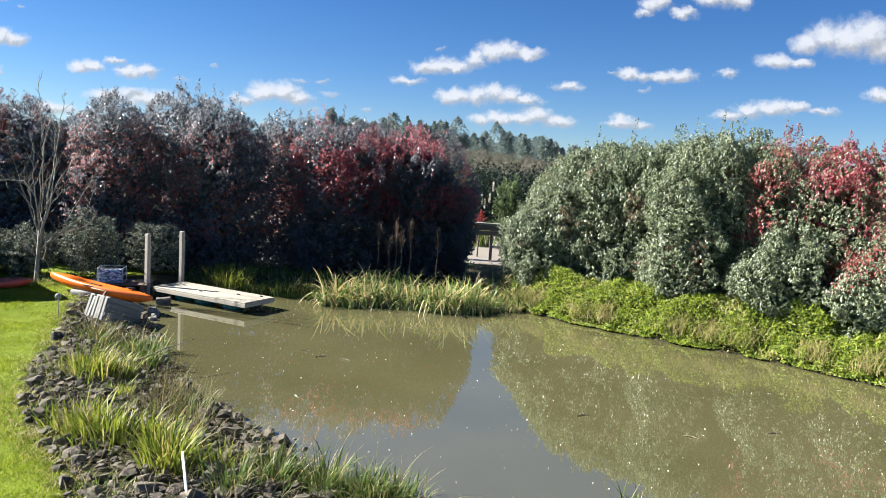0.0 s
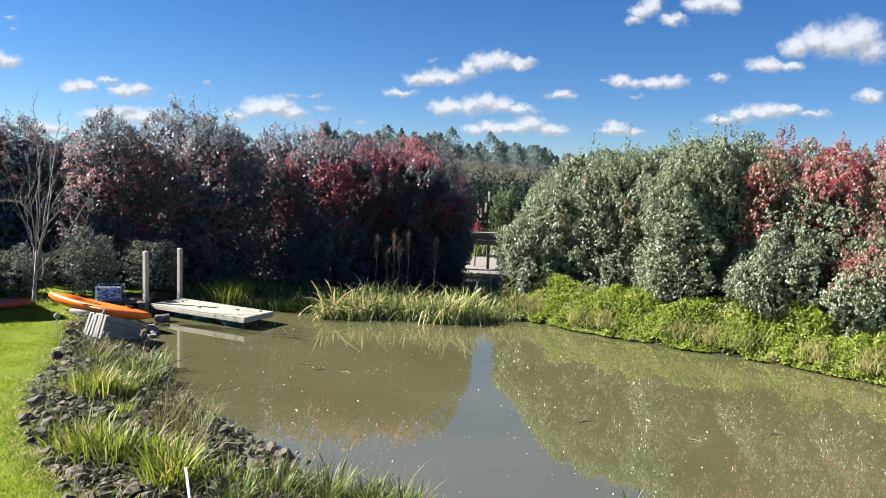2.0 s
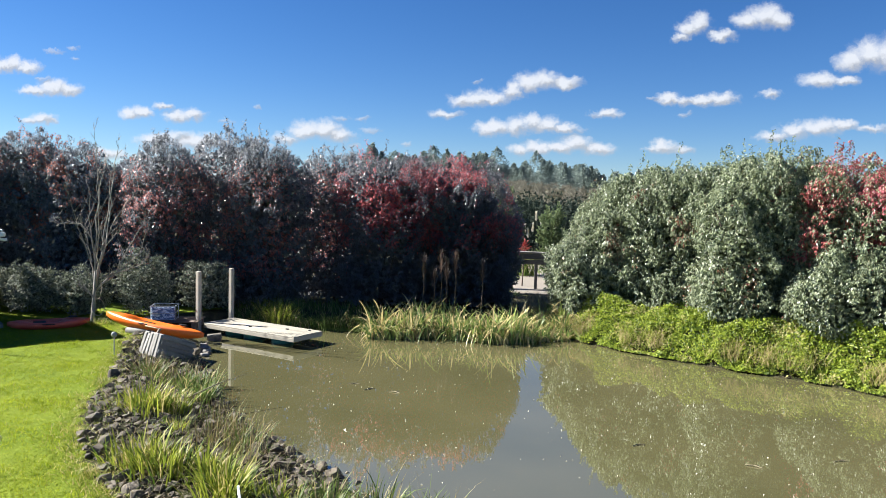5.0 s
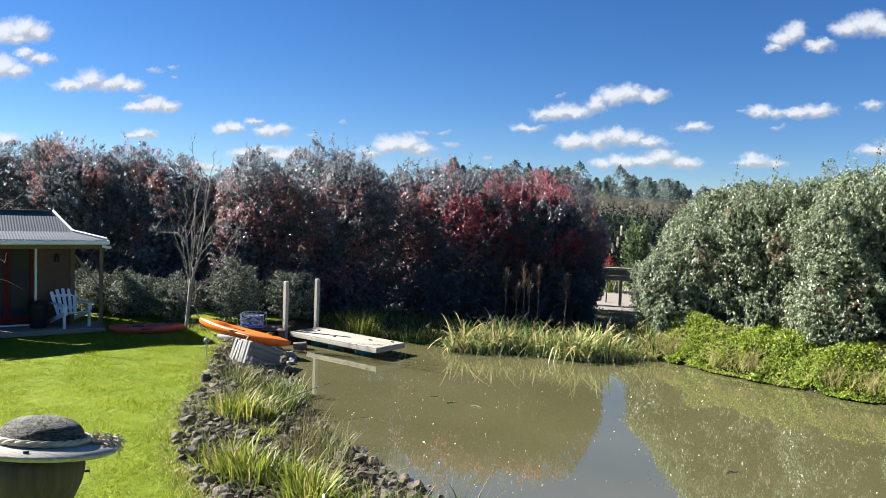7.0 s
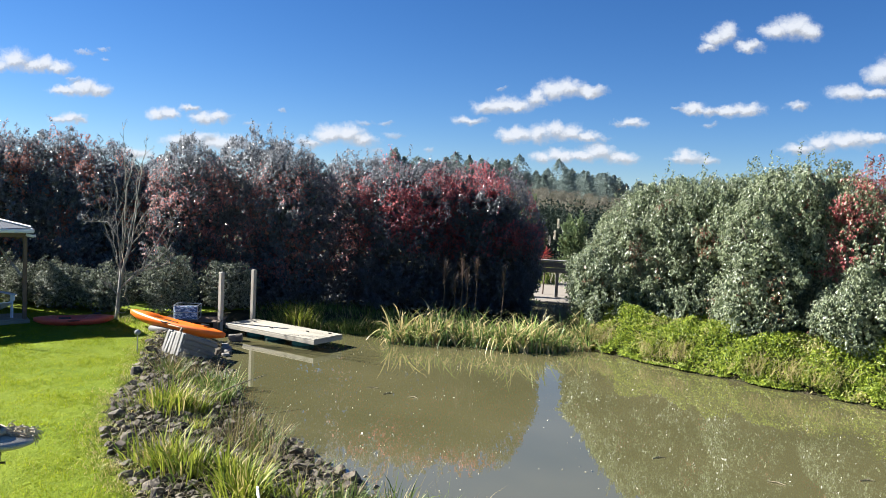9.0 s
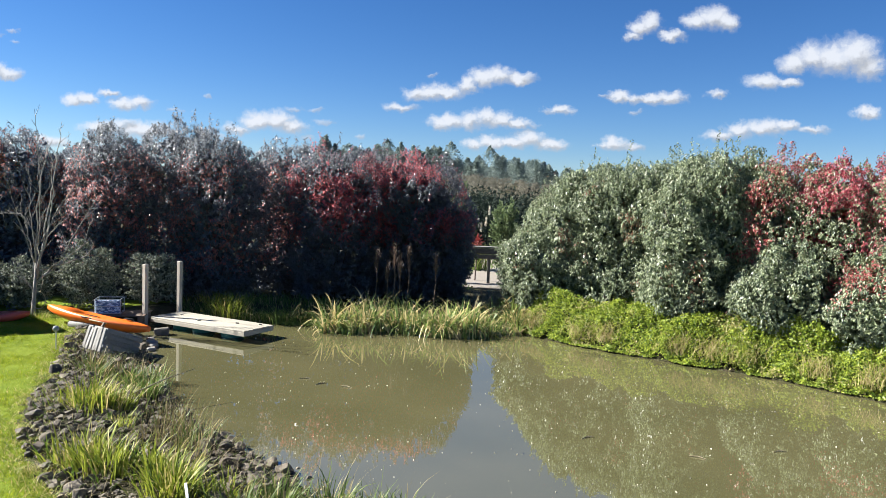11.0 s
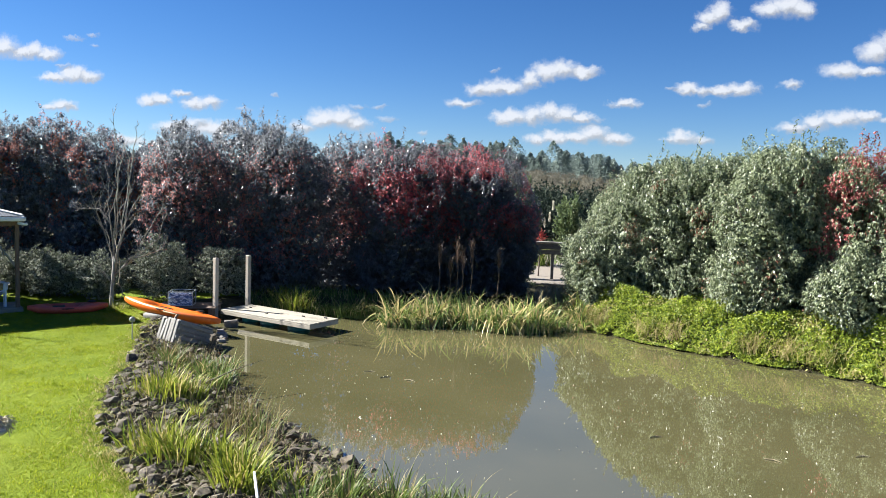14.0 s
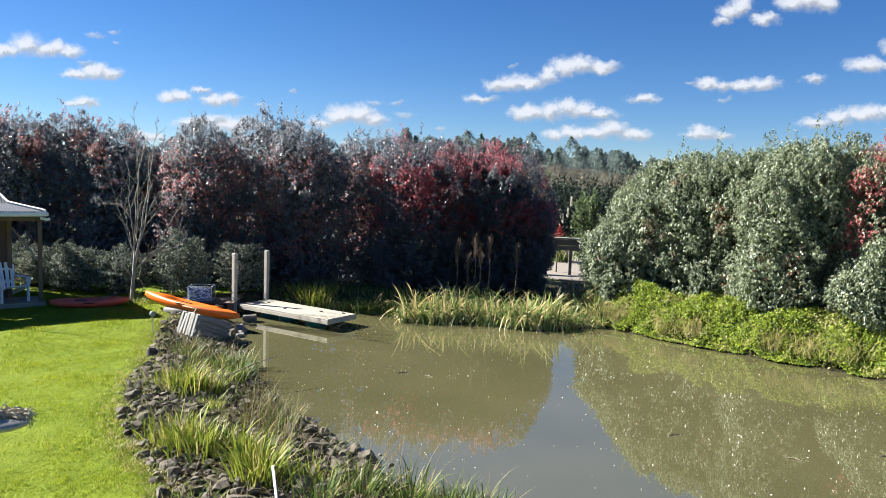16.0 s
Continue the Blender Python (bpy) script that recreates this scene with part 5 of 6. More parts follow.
for x, y, a, sc in ((-7.2, 17.4, 20, 0.15), (-7.05, 17.15, 70, 0.11), (-7.35, 17.7, 130, 0.13), (-7.55, 17.25, 10, 0.12), (-6.95, 16.8, 50, 0.10)):
    st = thing("pale_stone", pose(x, y, max(0.02, z_at(x, y)), 8, 5, a), "pale broken stone at the water's edge", "stone", "pale stones by the deck")
    bm = boxed((sc * 1.7, sc, sc * 0.6), pose(0, 0, sc * 0.2), sc * 0.2)
    for vtx in bm.verts:
        vtx.co += Vector((noise.noise(vtx.co * 14 + Vector((a, 0, 0))), noise.noise(vtx.co * 14 + Vector((0, a, 0))), 0)) * sc * 0.25
    part("body", bm, M["stone_grey"], st)
lampst = thing("garden_light", pose(-8.21, 15.37, z_at(-8.21, 15.37)), "small garden light with a glass ball on a stake", "garden light")
part("stake", tube(bmesh.new(), [(0, 0, -0.05), (0, 0, 0.36)], [0.011, 0.011], 8), M["steel"], lampst)
bm = bmesh.new()
bmesh.ops.create_icosphere(bm, subdivisions=3, radius=0.06, matrix=Matrix.Translation((0, 0, 0.41)))
part("ball", bm, M["lamp_ball"], lampst, smooth=True)

# ---- the bare tree ----
tree = thing("bare_tree", pose(-10.6, 18.65, z_at(-10.6, 18.65)), "slender leafless tree with pale upright branches", "tree")
g = np.random.default_rng(21)


def limb(bm, o, d, length, r, depth, lift):
    """A branch with side branches."""
    n = 6
    pts, p, way = [o], o.copy(), d.normalized()
    for i in range(n):
        way = (way + Vector((g.normal() * 0.13, g.normal() * 0.13, lift))).normalized()
        p = p + way * length / n
        pts.append(p.copy())
    tube(bm, pts, [r * (1 - 0.82 * i / n) for i in range(n + 1)], 6 if r > 0.012 else 4)
    if depth <= 0:
        return
    for i in range(1, n):
        if g.random() < (0.97 if depth > 1 else 0.75):
            a = g.uniform(0, 6.283)
            out = Vector((math.cos(a), math.sin(a), 0.55 + 0.3 * g.random()))
            side = (out + way * 0.7).normalized()
            limb(bm, pts[i], side, length * g.uniform(0.32, 0.58) * (1.05 - i / n * 0.5), r * 0.5 * (1 - 0.6 * i / n), depth - 1, lift * 0.8)


bm = bmesh.new()
tube(bm, [(0, 0, -0.15), (-0.01, 0, 0.15), (0.01, 0.02, 0.5), (0.03, 0.02, 0.80), (0.06, 0.02, 1.3)], [0.075, 0.052, 0.045, 0.040, 0.028], 9)
part("trunk", bm, M["bark"], tree, smooth=True)
BOUGHS = [
    [(0.03, 0.75), (0.07, 1.9), (0.14, 3.3), (0.10, 4.15), (0.03, 4.93)],
    [(0.05, 0.9), (0.24, 2.05), (0.35, 3.0), (0.44, 4.0), (0.47, 4.7)],
    [(0.06, 1.0), (0.42, 2.2), (0.6, 3.0), (0.67, 3.7), (0.60, 4.3)],
    [(0.05, 0.78), (0.56, 1.35), (0.92, 2.05), (1.2, 2.6), (1.33, 2.95)],
    [(0.06, 0.82), (0.70, 1.35), (1.2, 1.75), (1.38, 2.25), (1.31, 2.5)],
    [(0.14, 1.1), (0.9, 1.35), (1.4, 1.55), (1.62, 1.9)],
    [(0.0, 1.05), (-0.14, 1.6), (-0.42, 2.2), (-0.5, 2.6)],
    [(0.0, 1.3), (-0.24, 2.2), (-0.35, 2.9), (-0.43, 3.45)],
    [(0.03, 1.6), (-0.13, 2.6), (-0.14, 3.15), (-0.24, 3.6)],
    [(0.02, 2.0), (-0.32, 2.45), (-0.62, 2.45), (-0.98, 2.42), (-1.12, 2.6)],
    [(0.14, 1.5), (0.5, 2.05), (0.84, 2.3), (1.05, 2.9)],
    [(0.2, 1.8), (0.52, 2.6), (0.7, 3.0), (1.06, 3.3)],
    [(0.1, 1.7), (0.20, 2.8), (0.28, 3.5), (0.52, 4.05)],
    [(0.0, 0.6), (-0.14, 0.85), (-0.25, 0.92)],
]
for i, pts in enumerate(BOUGHS):
    bm = bmesh.new()
    deep = 0.55 * math.sin(i * 2.4)
    r0 = 0.027 if i < 3 else 0.022 if i < 6 else 0.017
    fine, m = [], 4 * (len(pts) - 1)
    for j in range(m + 1):
        f = j / m * (len(pts) - 1)
        a, q = min(int(f), len(pts) - 2), 0.0
        q = f - a
        x, z = (pts[a][c] * (1 - q) + pts[a + 1][c] * q for c in (0, 1))
        fine.append(Vector((x + g.normal() * 0.014, 0.02 + deep * (j / m) ** 1.2 + g.normal() * 0.014, z)))
    tube(bm, fine, [r0 * (1 - 0.86 * (j / m) ** 0.7) for j in range(m + 1)], 6)
    bough = part("branch", bm, M["bark"], tree, smooth=True)
    bm = bmesh.new()
    for j in range(2, m, 1):
        if g.random() < 0.85:
            way = (fine[j + 1] - fine[j - 1]).normalized()
            turn = Vector((g.normal(), g.normal(), 0.15 * g.normal())).normalized()
            limb(bm, fine[j], (way * 0.8 + turn * 0.75), g.uniform(0.25, 0.7) * (1 - 0.5 * j / m), 0.0075, 1, 0.09)
    if bm.faces:
        tagged(part("twig_spray", bm, M["bark"], bough, smooth=True), kind="stuff")

tie = thing("rope", pose(-10.6, 18.65, z_at(-10.6, 18.65)), "thin grey rope hanging in a loop on the bare tree", "rope")
bm = bmesh.new()
tube(bm, [(0.10, -0.03, 1.75), (0.24, -0.05, 1.2), (0.25, -0.06, 0.8), (0.20, -0.05, 0.62)], [0.007] * 4, 5)
tube(bm, [(0.05 + 0.17 * math.cos(a) + 0.10, -0.05, 0.40 + 0.21 * math.sin(a)) for a in np.linspace(1.6, -2.6, 14)], [0.009] * 14, 5)
part("strand", bm, M["rope"], tie, smooth=True)

# a second bare sapling before the cabin
sap = thing("bare_sapling", pose(-14.0, 15.4, z_at(-14.0, 15.4)), "leafless pale sapling on the lawn before the cabin", "tree")
part("trunk", tube(bmesh.new(), [(0, 0, -0.1), (0.03, 0, 0.9), (0.0, 0.02, 1.9), (0.08, 0.0, 2.7), (0.2, 0.0, 3.3)], [0.035, 0.028, 0.022, 0.014, 0.006], 7), M["bark"], sap, smooth=True)
for pts in ([(0.05, 0, 2.4), (0.22, 0, 2.66), (0.66, 0, 2.92), (0.95, 0, 3.10), (1.20, 0, 3.23), (1.37, 0, 3.37)],
            [(0.0, 0, 1.7), (0.22, 0, 2.15), (0.55, 0, 2.08), (0.80, 0, 1.88), (0.90, 0, 1.82), (0.94, 0, 2.03)],
            [(0.02, 0, 1.1), (0.22, 0, 1.5), (0.60, 0, 1.48), (0.98, 0, 1.41), (1.36, 0, 1.25)],
            [(0.0, 0, 0.1), (0.38, 0, 0.27), (0.82, 0, 0.17), (0.99, 0, 0.08)]):
    n = len(pts)
    part("branch", tube(bmesh.new(), pts, [0.014 * (1 - 0.75 * i / (n - 1)) for i in range(n)], 5), M["bark"], sap, smooth=True)

# ---- cabin with a porch ----
CAB = pose(-12.22, 17.42, 0.25, 0, 0, 46)
cabin = thing("cabin", CAB, "small brown timber cabin with a porch and hipped corrugated roof", "cabin")
LFT = -3.95
for i in range(7):
    part("deck_board", boxed((0.12 - LFT, 0.132, 0.03), pose(LFT / 2 + 0.06, 0.066 + 0.138 * i, 0.125), 0.004), M["porch_deck"], cabin)
part("deck_fascia", boxed((0.12 - LFT, 0.03, 0.085), pose(LFT / 2 + 0.06, -0.018, 0.068)), M["porch_deck"], cabin)
for x in (-0.1, -1.3, -2.6):
    part("pile", boxed((0.1, 0.1, 0.35), pose(x, 0.1, -0.07)), M["porch_wood"], cabin)
W = boxed
part("wall", W((0.88, 0.09, 2.10), pose(-0.94, 0.97, 1.19), 0.004), M["wall_ply"], cabin, "brown timber front wall")
part("wall", W((-2.49 - LFT, 0.09, 2.10), pose((LFT - 2.63) / 2, 0.97, 1.19), 0.004), M["wall_ply"], cabin)
part("wall", W((0.09, 2.2, 2.10), pose(-0.555, 2.12, 1.19), 0.004), M["wall_ply"], cabin)
part("wall", W((0.09, 2.2, 2.10), pose(LFT + 0.05, 2.12, 1.19), 0.004), M["wall_ply"], cabin)
part("wall", W((-0.6 - LFT, 0.09, 2.10), pose((LFT - 0.6) / 2, 3.27, 1.19), 0.004), M["wall_ply"], cabin)
# unseen end wall, added to keep low sun from passing through the porch
part("wall", W((0.06, 0.92, 2.06), pose(LFT + 0.04, 0.46, 1.19), 0.004), M["wall_ply"], cabin)
part("corner_board", W((0.10, 0.10, 2.10), pose(-0.50, 0.93, 1.19), 0.006), M["porch_wood"], cabin)
part("floor", W((-0.7 - LFT, 2.2, 0.06), pose((LFT - 0.6) / 2, 2.12, 0.11), 0.004), M["porch_wood"], cabin)
part("white_trim", W((0.055, 0.05, 2.05), pose(-1.31, 0.90, 1.15), 0.006), M["white"], cabin, "white painted jamb")
part("threshold", W((1.2, 0.06, 0.035), pose(-1.92, 0.90, 0.155), 0.004), M["white"], cabin)
# glazed doors in red frames
for x in (-1.64, -2.20):
    d = part("door", W((0.08, 0.05, 1.98), pose(x - 0.24, 0.95, 1.16), 0.004), M["red_paint"], cabin, "dark red glazed door")
    part("stile", W((0.08, 0.05, 1.98), pose(x + 0.24, 0.95, 1.16), 0.004), M["red_paint"], d)
    part("rail", W((0.40, 0.05, 0.10), pose(x, 0.95, 2.10), 0.004), M["red_paint"], d)
    part("rail", W((0.40, 0.05, 0.22), pose(x, 0.95, 0.28), 0.004), M["red_paint"], d)
    part("pane", W((0.40, 0.012, 1.66), pose(x, 0.95, 1.22), 0), M["glass"], d, "dark reflecting glass pane")
part("door_handle", tube(bmesh.new(), [(-1.92, 0.90, 1.15), (-1.92, 0.87, 1.15), (-1.84, 0.87, 1.13)], [0.012, 0.012, 0.009], 6), M["steel"], d, "bright metal handle")
for x in (0.02, -3.8):
    part("porch_post", W((0.085, 0.085, 1.97), pose(x, 0.06, 1.125), 0.006), M["porch_wood"], cabin)
part("porch_beam", W((0.2 - LFT, 0.06, 0.14), pose(LFT / 2, 0.06, 2.145), 0.004), M["porch_wood"], cabin)
part("porch_beam", W((0.06, 0.98, 0.12), pose(-0.10, 0.62, 2.09), 0.004), M["porch_wood"], cabin)
bm = bmesh.new()
tube(bm, [(0.0, 0.10, 1.10), (-0.44, 0.90, 1.86)], [0.026, 0.026], 4)
part("brace", bm, M["deck_wood"], cabin, "pale diagonal timber brace")
gutter = part("gutter", W((0.2 - LFT, 0.10, 0.10), pose(LFT / 2 + 0.05, -0.10, 2.235), 0.02), M["white"], cabin, "white gutter")
part("gutter", W((0.10, 1.05, 0.10), pose(0.14, 0.43, 2.235), 0.02), M["white"], cabin)
bm = bmesh.new()
tube(bm, [(0.02, -0.06, 2.145), (0.16, -0.06, 2.11), (0.22, -0.06, 2.12)], [0.035, 0.035, 0.035], 10)
part("downpipe", bm, M["white"], gutter, smooth=True)


def corrugated(bm, a, b, c, d, pitch=0.062, deep=0.0028):
    """A corrugated sheet between the low edge a-b and the high edge d-c; ridges run up the slope."""
    a, b, c, d = map(Vector, (a, b, c, d))
    n = max(8, int((b - a).length / pitch * 6))
    nrm = (b - a).cross(d - a).normalized()
    lowr, highr = [], []
    for i in range(n + 1):
        f = i / n
        w = math.sin(2 * math.pi * (b - a).length * f / pitch) * deep * nrm
        p = a.lerp(b, f)
        # ridges keep their direction; the hips cut them off
        up0 = (d - a) - (d - a).dot((b - a).normalized()) * (b - a).normalized()
        reach = 1.0
        along_b = (b - a).length * (1 - f)
        inset_b = (b - a).length - (c - a).dot((b - a).normalized())
        if inset_b > 1e-6:
            reach = min(reach, along_b / inset_b)
        along_a = (b - a).length * f
        inset_a = (d - a).dot((b - a).normalized())
        if inset_a > 1e-6:
            reach = min(reach, along_a / inset_a)
        lowr.append(bm.verts.new(p + w))
        highr.append(bm.verts.new(p + up0 * max(reach, 0.0) + w))
    for i in range(n):
        bm.faces.new((lowr[i], lowr[i + 1], highr[i + 1], highr[i]))
    bmesh.ops.remove_doubles(bm, verts=bm.verts, dist=1e-5)
    return bm


E0, E1, BRK, RDG = LFT - 0.15, 0.12, (0.90, 2.45), (1.95, 2.92)
part("roof", corrugated(bmesh.new(), (E0, -0.10, 2.30), (E1, -0.10, 2.30), (-0.50, BRK[0], BRK[1]), (LFT + 0.5, BRK[0], BRK[1])), M["iron"], cabin, "grey corrugated iron roof", smooth=True)
part("roof", corrugated(bmesh.new(), (LFT + 0.5, BRK[0], BRK[1]), (-0.50, BRK[0], BRK[1]), (-0.82, RDG[0], RDG[1]), (LFT + 1.4, RDG[0], RDG[1])), M["iron"], cabin, smooth=True)
part("roof", corrugated(bmesh.new(), (E1, -0.10, 2.30), (E1, 4.0, 2.30), (-0.50, 3.2, BRK[1]), (-0.50, BRK[0], BRK[1])), M["iron"], cabin, smooth=True)
part("roof", corrugated(bmesh.new(), (-0.50, BRK[0], BRK[1]), (-0.50, 3.2, BRK[1]), (-0.82, 1.96, RDG[1]), (-0.82, 1.95, RDG[1])), M["iron"], cabin, smooth=True)
part("roof", corrugated(bmesh.new(), (-0.50, 3.2, BRK[1]), (LFT + 0.5, 3.2, BRK[1]), (LFT + 1.4, RDG[0], RDG[1]), (-0.82, RDG[0], RDG[1])), M["iron"], cabin, smooth=True)
for pts in ([(E1, -0.10, 2.325), (-0.50, BRK[0], 2.475)], [(-0.50, BRK[0], 2.475), (-0.82, RDG[0], 2.945)]):
    bm = bmesh.new()
    tube(bm, pts, [0.032, 0.032], 6)
    part("hip_cap", bm, M["crate_frame"], cabin, "pale grey hip capping")
part("ridge_cap", W((-0.82 - LFT - 1.4, 0.16, 0.03), pose((LFT + 0.44) / 2, RDG[0], RDG[1] + 0.02), 0.01), M["iron"], cabin)
part("soffit", W((-0.02 - LFT, 0.86, 0.015), pose(LFT / 2, 0.50, 2.225), 0), M["porch_wood"], cabin)
part("wall_lamp", lathe(bmesh.new(), [(0.05, 0), (0.06, 0.02), (0.05, 0.14), (0.02, 0.2), (0.0, 0.21)], 12), M["black"], cabin, "small dark wall lamp", at=pose(-0.86, 0.88, 1.70))

# white slatted garden chair on the porch
chair = thing("garden_chair", CAB @ pose(-0.57, 0.40, 0.14, 0, 0, 18), "pale blue-white slatted wooden garden chair on the porch", "chair")
for i in range(5):
    x = -0.20 + 0.10 * i
    tall, wide = 0.68 - 1.5 * x * x, 0.042
    bm = bmesh.new()
    rim = [(-wide * 0.85, 0.0), (wide * 0.85, 0.0), (wide, tall - wide)] + [(wide * math.cos(a), tall - wide + wide * math.sin(a)) for a in np.linspace(0.4, math.pi - 0.4, 7)] + [(-wide, tall - wide)]
    face = bm.faces.new([bm.verts.new((p, 0, q)) for p, q in rim])
    bmesh.ops.translate(bm, vec=(0, 0.02, 0), verts=[v for v in bmesh.ops.extrude_face_region(bm, geom=[face])["geom"] if isinstance(v, bmesh.types.BMVert)])
    bmesh.ops.recalc_face_normals(bm, faces=bm.faces)
    part("back_slat", bm, M["chair_blue"], chair, at=pose(x, 0.26, 0.26, -20, x * 42, 0))
for z, y in ((0.42, 0.335), (0.72, 0.445)):
    part("back_rail", boxed((0.50, 0.02, 0.06), pose(0, y, z, -20), 0.004), M["chair_blue"], chair)
for i in range(5):
    part("seat_slat", boxed((0.54, 0.085, 0.02), pose(0, -0.24 + 0.098 * i, 0.375 - 0.024 * i, -12), 0.004), M["chair_blue"], chair)
for s in (-1, 1):
    part("front_leg", boxed((0.035, 0.09, 0.55), pose(0.30 * s, -0.24, 0.275), 0.005), M["chair_blue"], chair)
    part("side_rail", boxed((0.03, 0.92, 0.10), pose(0.275 * s, 0.12, 0.24, -18), 0.005), M["chair_blue"], chair)
    part("arm", boxed((0.12, 0.70, 0.022), pose(0.32 * s, 0.03, 0.565), 0.008), M["chair_blue"], chair)
    part("arm_bracket", boxed((0.03, 0.08, 0.14), pose(0.335 * s, -0.24, 0.48), 0.006), M["chair_blue"], chair)
binn = thing("bin", CAB @ pose(-1.28, 0.50, 0.14), "black plastic bin on the porch", "bin")
bin_body = part("body", lathe(bmesh.new(), [(0.17, 0), (0.18, 0.02), (0.215, 0.56), (0.215, 0.58)], 24), M["black"], binn, smooth=True)
part("lid", lathe(bmesh.new(), [(0.225, 0.582), (0.228, 0.61), (0.19, 0.635), (0.0, 0.64)], 24), M["black"], bin_body, smooth=True)

# ---- carved post with a brimmed top, close to the camera ----
HAT = (-1.455, 2.756, 3.143)
post = thing("carved_post", pose(HAT[0], HAT[1], z_at(HAT[0], HAT[1]) - 0.1), "weathered turned timber post with a brimmed domed top and rope", "post")
zt = HAT[2] - z_at(HAT[0], HAT[1]) + 0.1
TILT = Matrix.Translation((0, 0, zt)) @ Matrix.Rotation(radians(8), 4, Vector((-0.65, 0.76, 0))) @ Matrix.Rotation(radians(7), 4, Vector((-0.76, -0.65, 0))) @ Matrix.Translation((0, 0, -zt))
part("shaft", lathe(bmesh.new(), [(0.050, 0), (0.0440, zt - 0.16), (0.0455, zt - 0.11), (0.0515, zt - 0.084), (0.0590, zt - 0.068), (0.0645, zt - 0.054), (0.0685, zt - 0.036), (0.0695, zt - 0.002)], 40), M["barrel"], post, "brown timber shaft", smooth=True)
brim = part("brim", lathe(bmesh.new(), [(0.0616, zt - 0.001), (0.1130, zt + 0.003), (0.1190, zt + 0.006), (0.1206, zt + 0.009), (0.1190, zt + 0.0125), (0.0264, zt + 0.020)], 56), M["brim_wood"], post, "grey weathered round brim", smooth=True, at=TILT)
bm = lathe(bmesh.new(), [(0.0642, zt + 0.017), (0.0656, zt + 0.026), (0.0625, zt + 0.036), (0.0556, zt + 0.0445), (0.0430, zt + 0.0520), (0.0250, zt + 0.0565), (0.0053, zt + 0.0580)], 96)
for vtx in bm.verts:
    nn = noise.noise(vtx.co * 40) * 0.0016 + noise.noise(vtx.co * 130) * 0.0010
    vtx.co += vtx.co.normalized() * nn
part("dome", bm, M["carved"], post, "rough carved grey dome", smooth=True, at=TILT)
# three-strand rope round the dome
bm = bmesh.new()
turns = 9
for sidx in range(3):
    pts = []
    for i in range(220):
        a = 2 * math.pi * i / 219
        ph = a * turns + 2 * math.pi * sidx / 3
        R = 0.0700 + 0.0027 * math.cos(ph)
        pts.append((R * math.cos(a), R * math.sin(a), zt + 0.0235 + 0.0027 * math.sin(ph)))
    tube(bm, pts, [0.0034] * 220, 5, False)
hat_rope = part("rope", bm, M["rope"], post, "bleached twisted rope", smooth=True, at=TILT)
bm = bmesh.new()
for i in range(240):
    a = radians(40 + g.normal() * 7)
    rad = g.uniform(0.074, 0.116)
    p = Vector((rad * math.cos(a), rad * math.sin(a), zt + 0.022 + 0.003 * g.normal()))
    w = Vector((math.cos(a + g.normal() * 0.4), math.sin(a + g.normal() * 0.4), 0.25 * g.normal() - 0.05))
    pts, L = [p], g.uniform(0.010, 0.026)
    for q in range(4):
        w = (w + Vector((g.normal() * 0.35, g.normal() * 0.35, g.normal() * 0.35 - 0.38))).normalized()
        pts.append(pts[-1] + w * L / 4)
    for q in pts[1:]:
        q.z = max(q.z, zt + 0.016) if q.xy.length < 0.118 else q.z
    tube(bm, pts, [0.0014, 0.0013, 0.0011, 0.0009, 0.0005], 4)
part("frayed_end", bm, M["rope"], hat_rope, "frayed rope end")
part("bolt", lathe(bmesh.new(), [(0.004, 0), (0.004, 0.004), (0.0, 0.005)], 10), M["black"], brim, "small black bolt head", at=pose(0.045, -0.088, zt + 0.0135))
part("screw", tube(bmesh.new(), [(0.046, 0.039, zt - 0.043), (0.057, 0.048, zt - 0.044), (0.0575, 0.0485, zt - 0.044)], [0.0022, 0.0022, 0.0055], 8), M["black"], post)

# ---- rocks along the near bank ----
def rock_mesh(seed):
    q = np.random.default_rng(seed)
    bm = bmesh.new()
    for p in unit(q.normal(size=(15, 3))) * np.array([0.5, 0.5, 0.40]) * q.uniform(0.85, 1.1, (15, 1)):
        bm.verts.new(p)
    bmesh.ops.convex_hull(bm, input=bm.verts)
    bmesh.ops.bevel(bm, geom=list(bm.edges), offset=0.012, segments=1, affect="EDGES")
    me = bpy.data.meshes.new("rock")
    bm.to_mesh(me)
    bm.free()
    me.materials.append(M["rock"])
    return me


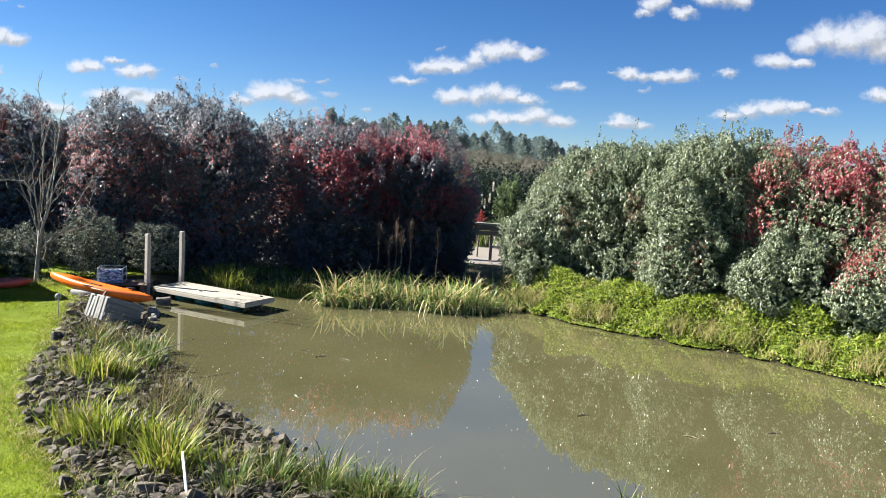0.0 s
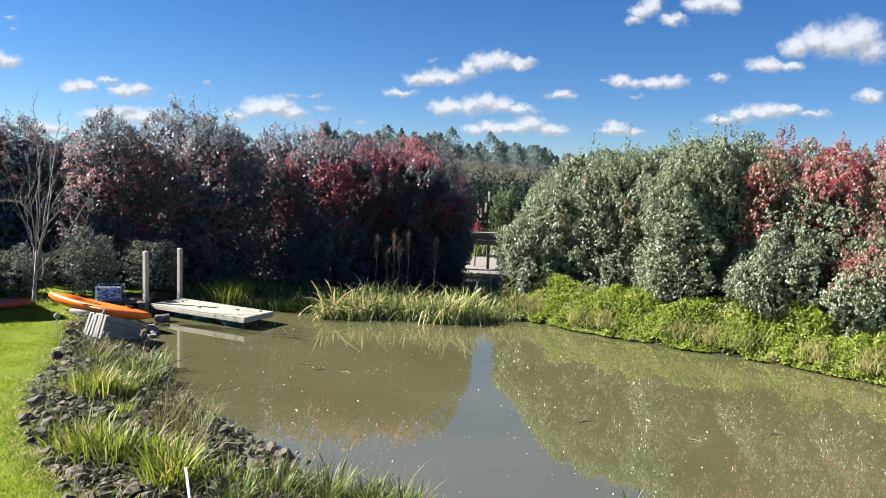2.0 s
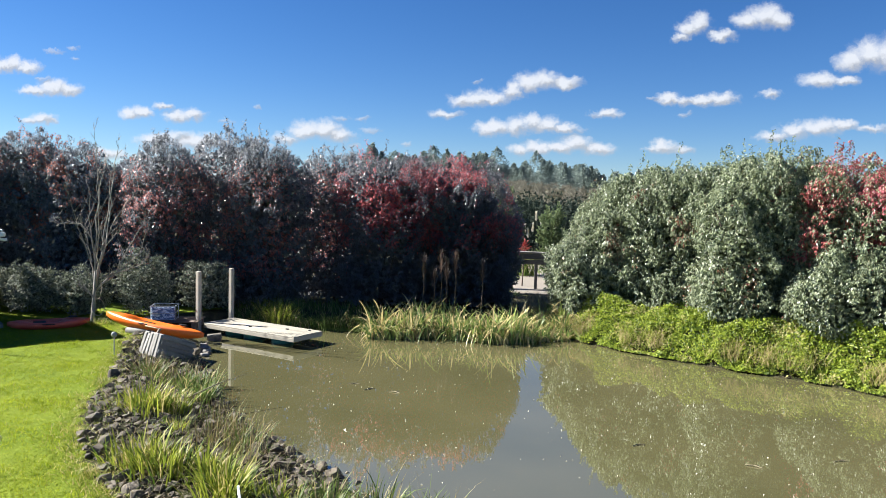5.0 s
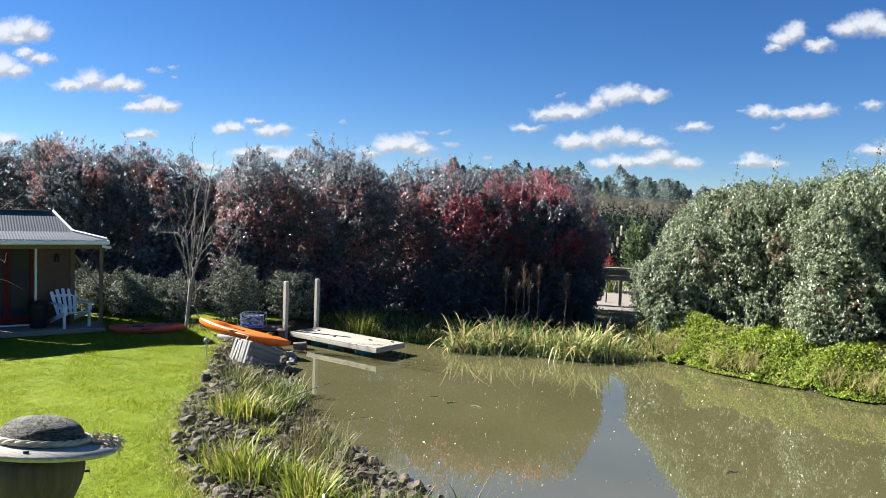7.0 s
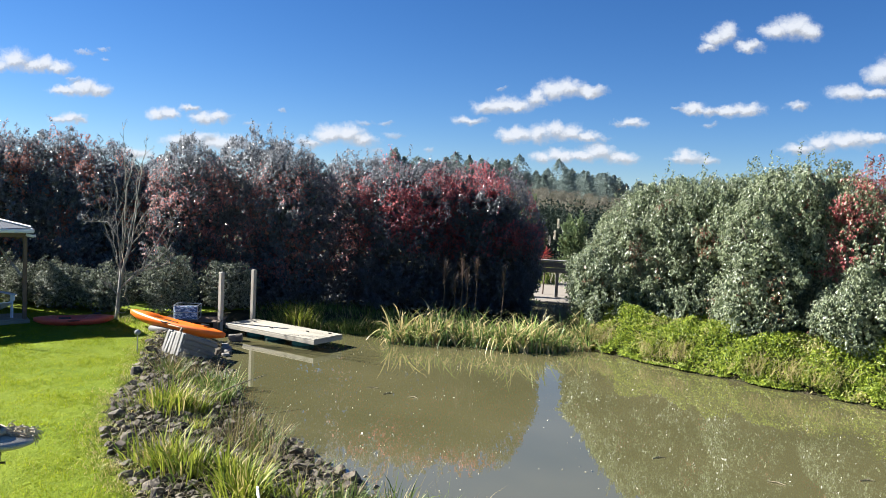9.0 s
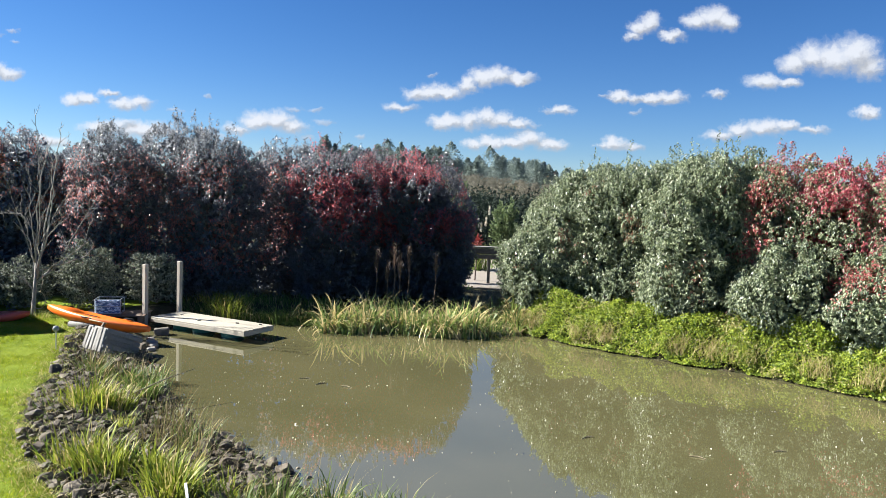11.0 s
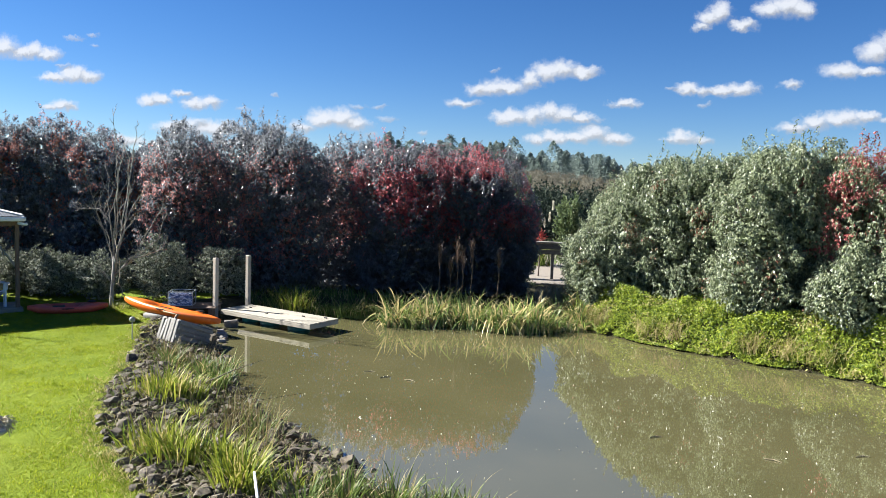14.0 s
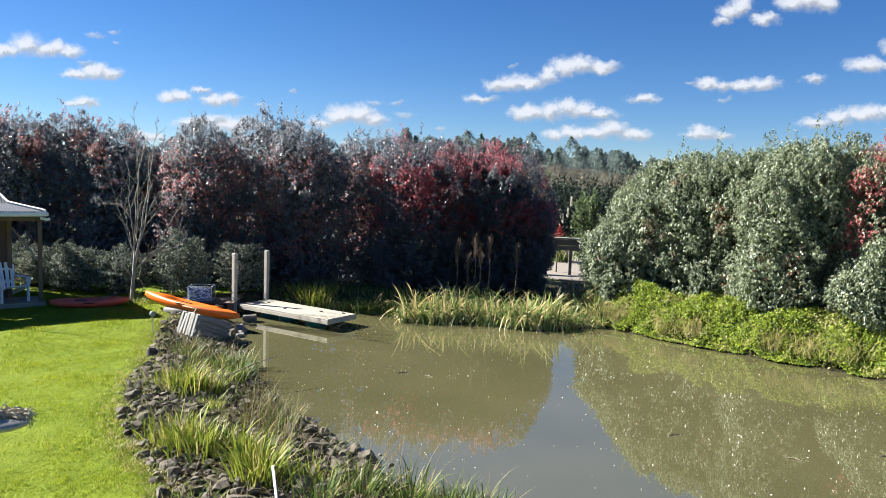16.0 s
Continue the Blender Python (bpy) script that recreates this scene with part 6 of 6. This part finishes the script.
ROCKS = [rock_mesh(500 + i) for i in range(14)]
cand = np.column_stack([rng.uniform(-8.8, 2.0, 9000), rng.uniform(7.4, 17.6, 9000)])
cand = cand[inside(cand, STRIP) | (inside(cand, SHORE) & (off_line(cand, SHORE) < 0.22) & (cand[:, 0] < -1.9))]
cand = cand[cand[:, 1] < 17.3]
kept = []
for c in cand:
    size = 0.10 + 0.18 * rng.random() ** 2.0
    if all((c[0] - o[0]) ** 2 + (c[1] - o[1]) ** 2 > (0.40 * (size + o[2])) ** 2 for o in kept):
        kept.append((c[0], c[1], size))
kept.sort(key=lambda o: o[1])
zs = height([(o[0], o[1]) for o in kept])
for i, ((x, y, size), z) in enumerate(zip(kept, zs)):
    if i >= 300:
        break
    ob = new("rock", ROCKS[i % 14])
    ob.matrix_world = pose(x, y, z + size * 0.16, rng.uniform(-25, 25), rng.uniform(-25, 25), rng.uniform(0, 360)) @ Matrix.Diagonal((size * rng.uniform(0.9, 1.35), size, size * rng.uniform(0.7, 1.0), 1))
    tagged(ob, "angular dark grey basalt rock on the pond bank", "rock", "rocks along the pond's edge")
sets = []
for (x, y, size), z in list(zip(kept, zs))[300:]:
    me = ROCKS[rng.integers(14)]
    co = np.empty(len(me.vertices) * 3, np.float32)
    me.vertices.foreach_get("co", co)
    a = rng.uniform(0, 6.28)
    co = co.reshape(-1, 3) @ np.array([[math.cos(a), math.sin(a), 0], [-math.sin(a), math.cos(a), 0], [0, 0, 0.9]]) * size + np.array([x, y, z + size * 0.16])
    me.calc_loop_triangles()
    tr = np.empty(len(me.loop_triangles) * 3, np.int32)
    me.loop_triangles.foreach_get("vertices", tr)
    sets.append((co, tr.reshape(-1, 3)))
for c in cand[rng.choice(len(cand), min(1500, len(cand)), replace=False)]:
    me = ROCKS[rng.integers(14)]
    co = np.empty(len(me.vertices) * 3, np.float32)
    me.vertices.foreach_get("co", co)
    me.calc_loop_triangles()
    tr = np.empty(len(me.loop_triangles) * 3, np.int32)
    me.loop_triangles.foreach_get("vertices", tr)
    size = rng.uniform(0.05, 0.13)
    a = rng.uniform(0, 6.28)
    co = co.reshape(-1, 3) @ np.array([[math.cos(a), math.sin(a), 0], [-math.sin(a), math.cos(a), 0], [0, 0, 0.9]]) * size + np.array([c[0], c[1], z_at(*c) + size * 0.2])
    sets.append((co, tr.reshape(-1, 3)))
tagged(new("rubble", np_mesh("rubble", *joined(sets), M["rock"])), "small dark basalt rubble between the rocks", "rubble", kind="stuff")
